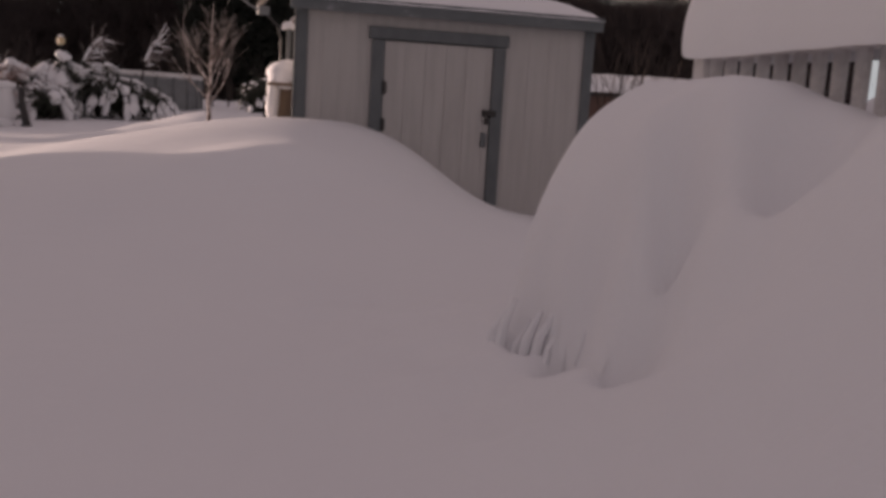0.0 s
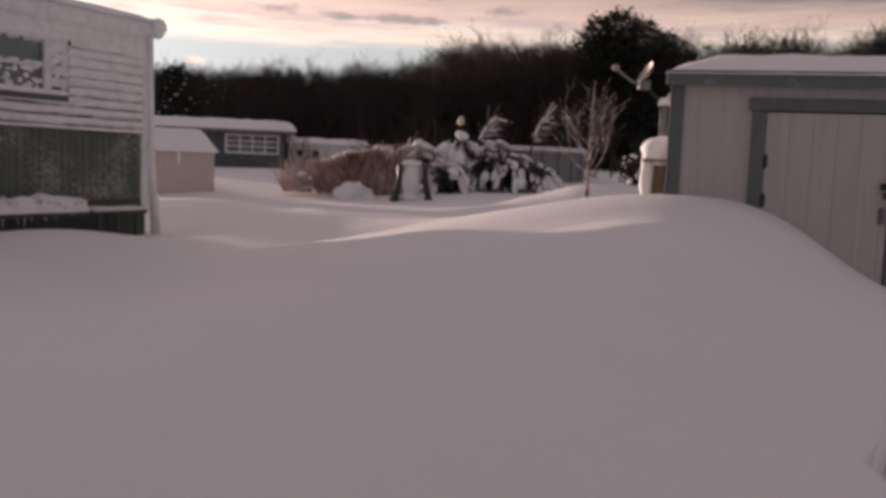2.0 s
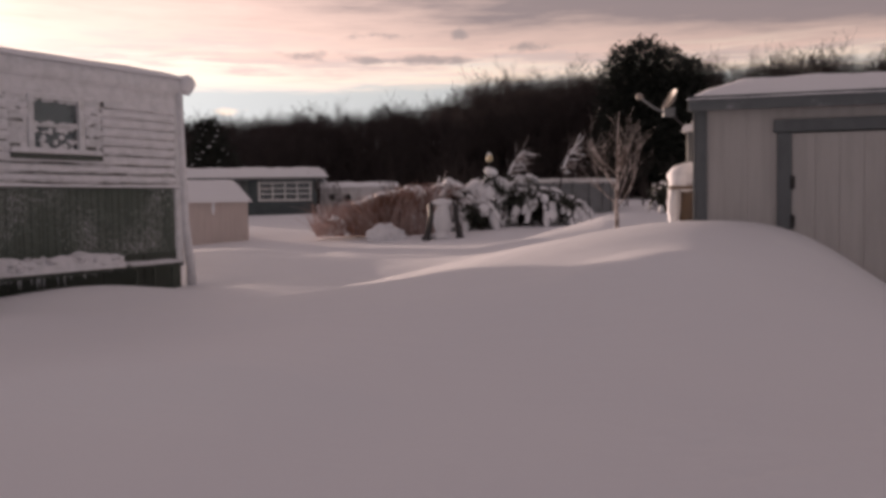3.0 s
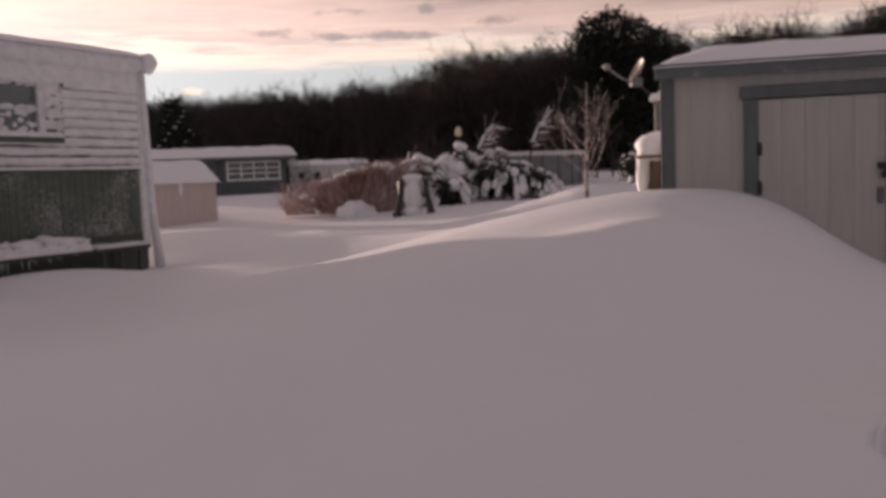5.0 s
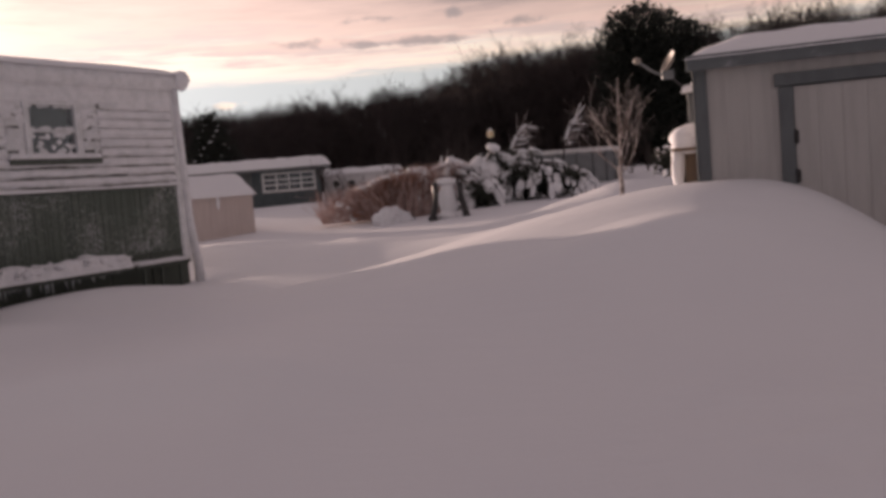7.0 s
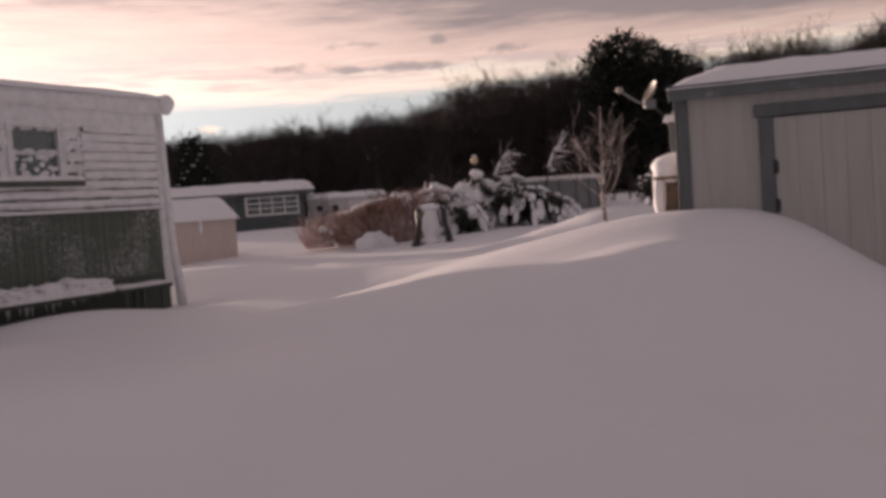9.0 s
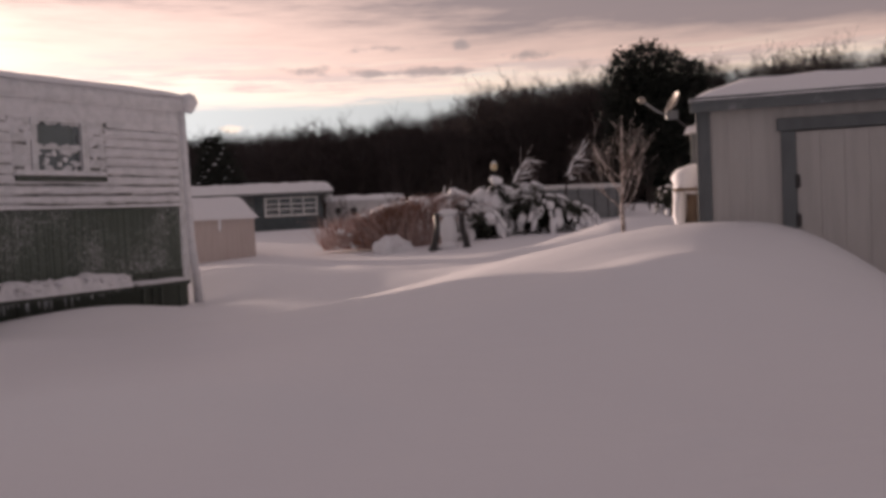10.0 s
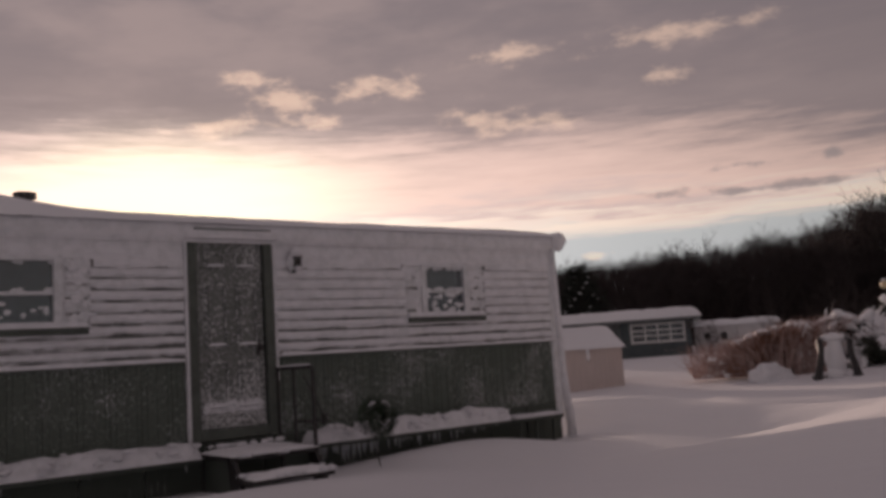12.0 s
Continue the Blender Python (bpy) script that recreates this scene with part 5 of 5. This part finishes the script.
def feeder():
    """Snow-loaded stand and a grey post beside the shed."""
    f = thing("wooden_stand", SHED @ pose(-0.02, 0.62, 0), "small brown wooden stand under a big cap of snow", "stand")
    part("panel", B(-0.13, 0.04, -0.02, 0.02, -0.6, 0.14), WOODBROWN, f)
    part("leg", B(-0.20, -0.15, -0.08, -0.03, -0.6, 0.14), WOODBROWN, f)
    part("leg", B(0.02, 0.06, -0.08, -0.03, -0.6, 0.14), WOODBROWN, f)
    part("shelf", B(-0.24, 0.08, -0.14, 0.14, 0.12, 0.15), WOODBROWN, f)
    part("foot_board", B(-0.16, 0.0, -0.16, -0.02, -0.30, -0.26), WOODBROWN, f)
    part("cap_snow", Mesh().blob((-0.09, 0.0, 0.23), (0.17, 0.17, 0.15), 0.2, 1.8, 2, 16, 12).blob((-0.19, -0.02, 0.0), (0.07, 0.12, 0.26), 0.3, 2, 3), SNOW, f, smooth=True)
    p = thing("grey_post", SHED @ pose(-0.06, 1.0, 0), "grey wooden post with a snow cap beside the shed", "post")
    part("post", B(-0.03, 0.02, -0.03, 0.03, -0.7, 0.72), SHEDTRIM, p)
    part("post_snow", Mesh().slab(-0.09, 0.06, -0.07, 0.07, 0.72, 0.07, 1, 0.2, 0.02), SNOW, p, smooth=True)


feeder()


def hidden_house():
    """Snowy roof and red-brown wall that show past the shed."""
    b = Matrix.Translation((16.2, 21.0, EYE)) @ pose(0, 0, 0, 0, 0, -38)
    h = thing("red_brown_house", b, "low red-brown house with a snowy roof behind the shed", "house")
    part("wall", B(-4, 3, 0, 5, -1.5, 0.75), REDBROWN, h)
    part("eave", B(-4.3, 3.3, -0.35, 5.3, 0.75, 0.87), ROOFDARK, h)
    part("roof_snow", Mesh().slab(-4.4, 3.4, -0.45, 5.4, 0.87, 0.3, 1, 0.15, 0.25, 8, lambda x, y: 0.87 + 0.35 * (1 - abs(y - 2.5) / 2.9)), SNOW, h, smooth=True)


hidden_house()

# ---- woods ----


def bare_tree_kind(seed, height, spread, depth=4):
    r = random.Random(seed)
    t = thing("bare_tree", HERE, "bare dark deciduous tree at the edge of the woods", "tree", "trees of the wood edge")
    wood, twigs = Mesh(), Mesh()
    trunk = [Vector((0, 0, -0.5)), Vector((r.gauss(0, 0.1), r.gauss(0, 0.1), height * 0.3)), Vector((r.gauss(0, 0.2), r.gauss(0, 0.2), height * 0.6)), Vector((r.gauss(0, 0.3), r.gauss(0, 0.3), height * 0.80))]
    wood.tube(trunk, [0.16, 0.12, 0.08, 0.02], 7)
    for i in range(18):
        f = 0.14 + 0.66 * i / 17
        j = min(int(f / 0.80 * 3), 2)
        q = trunk[j].lerp(trunk[j + 1], min(1.0, f / 0.80 * 3 - j))
        a = i * 2.4 + r.uniform(-0.5, 0.5)
        d = Vector((math.cos(a), math.sin(a), 0.75))
        branch(wood, q, d.normalized(), height * spread * (0.95 - 0.75 * abs(f - 0.38)), 0.06 * (1.1 - 0.7 * f), depth - 1, r, twigs, 0.62, 0.16, 4, 4, 0.014)
    part("trunk", wood, BARK, t)
    part("crown", twigs, TWIG, t, kind="stuff")
    return t


def wood_edge():
    kinds = [bare_tree_kind(31, 7.0, 0.36), bare_tree_kind(32, 7.6, 0.33), bare_tree_kind(33, 6.6, 0.40), bare_tree_kind(34, 8.2, 0.30)]
    r = random.Random(8)
    first = set()
    line = [(-60, 7.0), (-17, 5.0), (-13.9, 5.2), (-9.6, 5.3), (-8.5, 5.6), (-6.7, 5.35), (-4.5, 5.7), (-1.3, 5.8), (0.1, 6.3), (1.2, 7.0), (4, 7.75), (9, 8.2), (11, 8.0), (15.5, 7.7), (17.3, 8.0), (18.9, 7.1), (20.5, 8.6), (22, 8.5), (23.6, 6.6), (25.2, 7.2), (26.3, 8.4), (36, 8.0), (75, 7.0)]
    for row in range(5):
        for az in np.arange(-24, 46, 1.15 if row < 4 else 0.9):
            a = az + r.uniform(-0.6, 0.6)
            dist = 56 + row * 6 + r.uniform(-2, 2)
            el = np.interp(a, [p[0] for p in line], [p[1] for p in line])
            x, y = dist * math.sin(radians(a)), dist * math.cos(radians(a))
            z = height_at(x, y)
            want = EYE + dist * math.tan(radians(el)) * (0.86 + 0.16 * r.random() if row < 3 else 0.93 + 0.1 * r.random()) - z
            i = r.randrange(4)
            k = kinds[i]
            s = max(0.4, want / (7.0, 7.6, 6.6, 8.2)[i]) * (0.95 if a < 0 else 0.90)
            m = Matrix.Translation((x, y, z)) @ pose(0, 0, 0, 0, 0, r.uniform(0, 360))
            if i in first:
                t = copy_thing(k, m)
            else:
                first.add(i)
                t = k
                t.matrix_world = m
            t.scale = (s * 1.1, s * 1.1, s)
    # dense undergrowth that closes the wood
    m = Mesh()
    for i in range(42000):
        a = radians(r.uniform(-26, 50))
        dist = r.uniform(58, 92)
        x, y = dist * math.sin(a), dist * math.cos(a)
        z = 1.2 + 0.018 * (y - 42)
        top = dist * math.tan(radians(float(np.interp(math.degrees(a), [p[0] for p in line], [p[1] for p in line])))) * 0.66
        h = z + (EYE + top - z) * r.random() ** 0.8
        b = h - r.uniform(0.6, 1.8)
        w = r.uniform(0.025, 0.08)
        dx, dy = r.gauss(0, 0.4), r.gauss(0, 0.4)
        m.add([(x - w, y, b), (x + w, y, b), (x + dx, y + dy, h)], [(0, 1, 2)])
        m.add([(x, y - w, b + 0.3), (x, y + w, b + 0.3), (x - dy, y + dx, h)], [(0, 1, 2)])
    solid("woodland_undergrowth", m, TWIG, HERE, "dense dark bare thicket filling the wood", "thicket", kind="stuff")


wood_edge()


def conifer(x, y, height, radius, seed, label, snow=False, base=0.05, blunt=0.75):
    t = thing("conifer", stand_at(x, y), label, "tree")
    r = random.Random(seed)
    part("trunk", Mesh().tube([(0, 0, -0.4), (0, 0, height * 0.5), (0.05, 0, height * 0.96)], [0.22, 0.14, 0.02], 8), BARK, t)
    needles, caps = Mesh(), Mesh()
    n = int(height * 26)
    for i in range(n):
        f = base + (1 - base) * i / n
        a = i * 2.39996
        reach = radius * (1 - f ** 2.2) ** blunt * r.uniform(0.65, 1.1) + 0.1
        for k in range(int(10 + reach * 12)):
            u = r.random() ** 0.6
            p = Vector((math.cos(a) * reach * u, math.sin(a) * reach * u, f * height + u * reach * 0.12)) + Vector((r.gauss(0, 0.16), r.gauss(0, 0.16), r.gauss(0, 0.12)))
            d = Vector((math.cos(a) + r.gauss(0, 0.7), math.sin(a) + r.gauss(0, 0.7), r.gauss(0.25, 0.5))).normalized() * r.uniform(0.2, 0.42)
            w = d.orthogonal().normalized() * r.uniform(0.04, 0.09)
            needles.add([p - w, p + w, p + d], [(0, 1, 2)])
        if snow and i % 2 == 0:
            caps.blob((math.cos(a) * reach * 0.75, math.sin(a) * reach * 0.75, f * height + reach * 0.15), (0.11, 0.11, 0.035), 0.4, 2, i, 7, 5)
    part("needles", needles, PINE, t, kind="stuff")
    if snow:
        part("clinging_snow", caps, SNOW, t, smooth=True, kind="stuff")


for x, y, h, w, seed in ((9.75, 50.9, 8.5, 1.9, 3), (10.95, 51.0, 9.0, 1.9, 7), (12.35, 51.4, 8.55, 1.9, 4), (13.75, 51.8, 7.9, 1.8, 8)):
    conifer(x, y, h, w, seed, "tall dark pine standing before the woods", base=0.12, blunt=0.42)
conifer(-11.9, 43.6, 4.5, 1.5, 5, "snow-dusted spruce beyond the mobile home", True)
conifer(24.6, 47.0, 8.0, 2.6, 6, "dark pine behind the shed", blunt=0.6)


def leaning_plume(x, y, z, d, length, seed, label):
    """A bent sapling or bough coated with snow on its upper side."""
    t = thing("bent_sapling", Matrix.Translation((x, y, height_at(x, y))), label, "sapling", "bent saplings")
    r = random.Random(seed)
    wood, twigs, snow = Mesh(), Mesh(), Mesh()
    top = Vector((0, 0, z))
    pts = [Vector((-d[0] * 0.35, 0, -0.1)), Vector((-d[0] * 0.2, 0, z * 0.45)), top * 0.8, top + Vector(d) * 0.5 * length, top + Vector(d) * length]
    wood.tube(pts, [0.035, 0.03, 0.025, 0.018, 0.008], 6)
    for i in range(60):
        k = r.uniform(1.8, 3.99)
        j = int(k)
        p = pts[j].lerp(pts[j + 1], k - j)
        e = p + Vector((r.gauss(d[0] * 0.5, 0.2), r.gauss(0, 0.2), r.gauss(0.0, 0.25)))
        twigs.tube([p, (p + e) / 2 + Vector((0, 0, 0.05)), e], [0.012, 0.009, 0.005], 3, False)
        if i % 5 == 0:
            q = (e - p).to_track_quat("X", "Z").to_matrix()
            snow.blob((p + e) / 2 + Vector((0, 0, 0.03)), ((e - p).length * 0.4, 0.03, 0.02), 0.4, 2, i, 7, 5, q)
    for j in range(2, 4):
        dd = pts[j + 1] - pts[j]
        snow.blob(pts[j].lerp(pts[j + 1], 0.5) + Vector((0, 0, 0.04)), (dd.length * 0.5, 0.06, 0.045), 0.3, 2, j, 9, 7, dd.to_track_quat("X", "Z").to_matrix())
    part("stem", wood, BARK, t)
    part("twig_growth", twigs, FRUITBARK, t, kind="stuff")
    part("clinging_snow", snow, SNOW, t, smooth=True, kind="stuff")


leaning_plume(1.75, 28.5, 1.55, (0.62, 0, 0.55), 0.95, 1, "bent sapling sleeved in snow")
leaning_plume(3.45, 28.0, 1.75, (0.5, 0, 0.42), 0.85, 2, "bent sapling sleeved in snow")
leaning_plume(-0.6, 26.0, 0.9, (0.4, 0, 0.25), 0.6, 3, "bent sapling sleeved in snow")


def thicket(x, y, w, h, n, seed, mat, label):
    m = Mesh()
    r = random.Random(seed)
    tw = Mesh()
    for i in range(n):
        p = Vector((max(-w * 0.5, min(w * 0.5, r.gauss(0, w * 0.35))), r.gauss(0, 0.5), -0.1))
        branch(m, p, Vector((r.gauss(0, 0.35), r.gauss(0, 0.3), 1)).normalized(), h * r.uniform(0.5, 0.9), 0.022, 2, r, m, 0.5, 0.2, 4, 4, 0.007)
    solid("bare_bush", m, mat, stand_at(x, y), label, "bush", "bare bushes")


thicket(1.0, 29.5, 3.0, 1.7, 24, 1, BARK, "bare dark bush behind the shrubs")
thicket(-2.6, 30.0, 3.5, 1.3, 20, 2, BARK, "bare brown bush behind the grass")
thicket(5.8, 34.0, 3.0, 2.2, 20, 3, BARK, "bare dark bush beside the pool")
thicket(7.2, 26.0, 2.0, 1.6, 14, 4, BARK, "bare dark bush behind the fruit tree")
thicket(11.0, 13.6, 1.6, 3.0, 12, 5, BARK, "bare upright bush behind the shed")
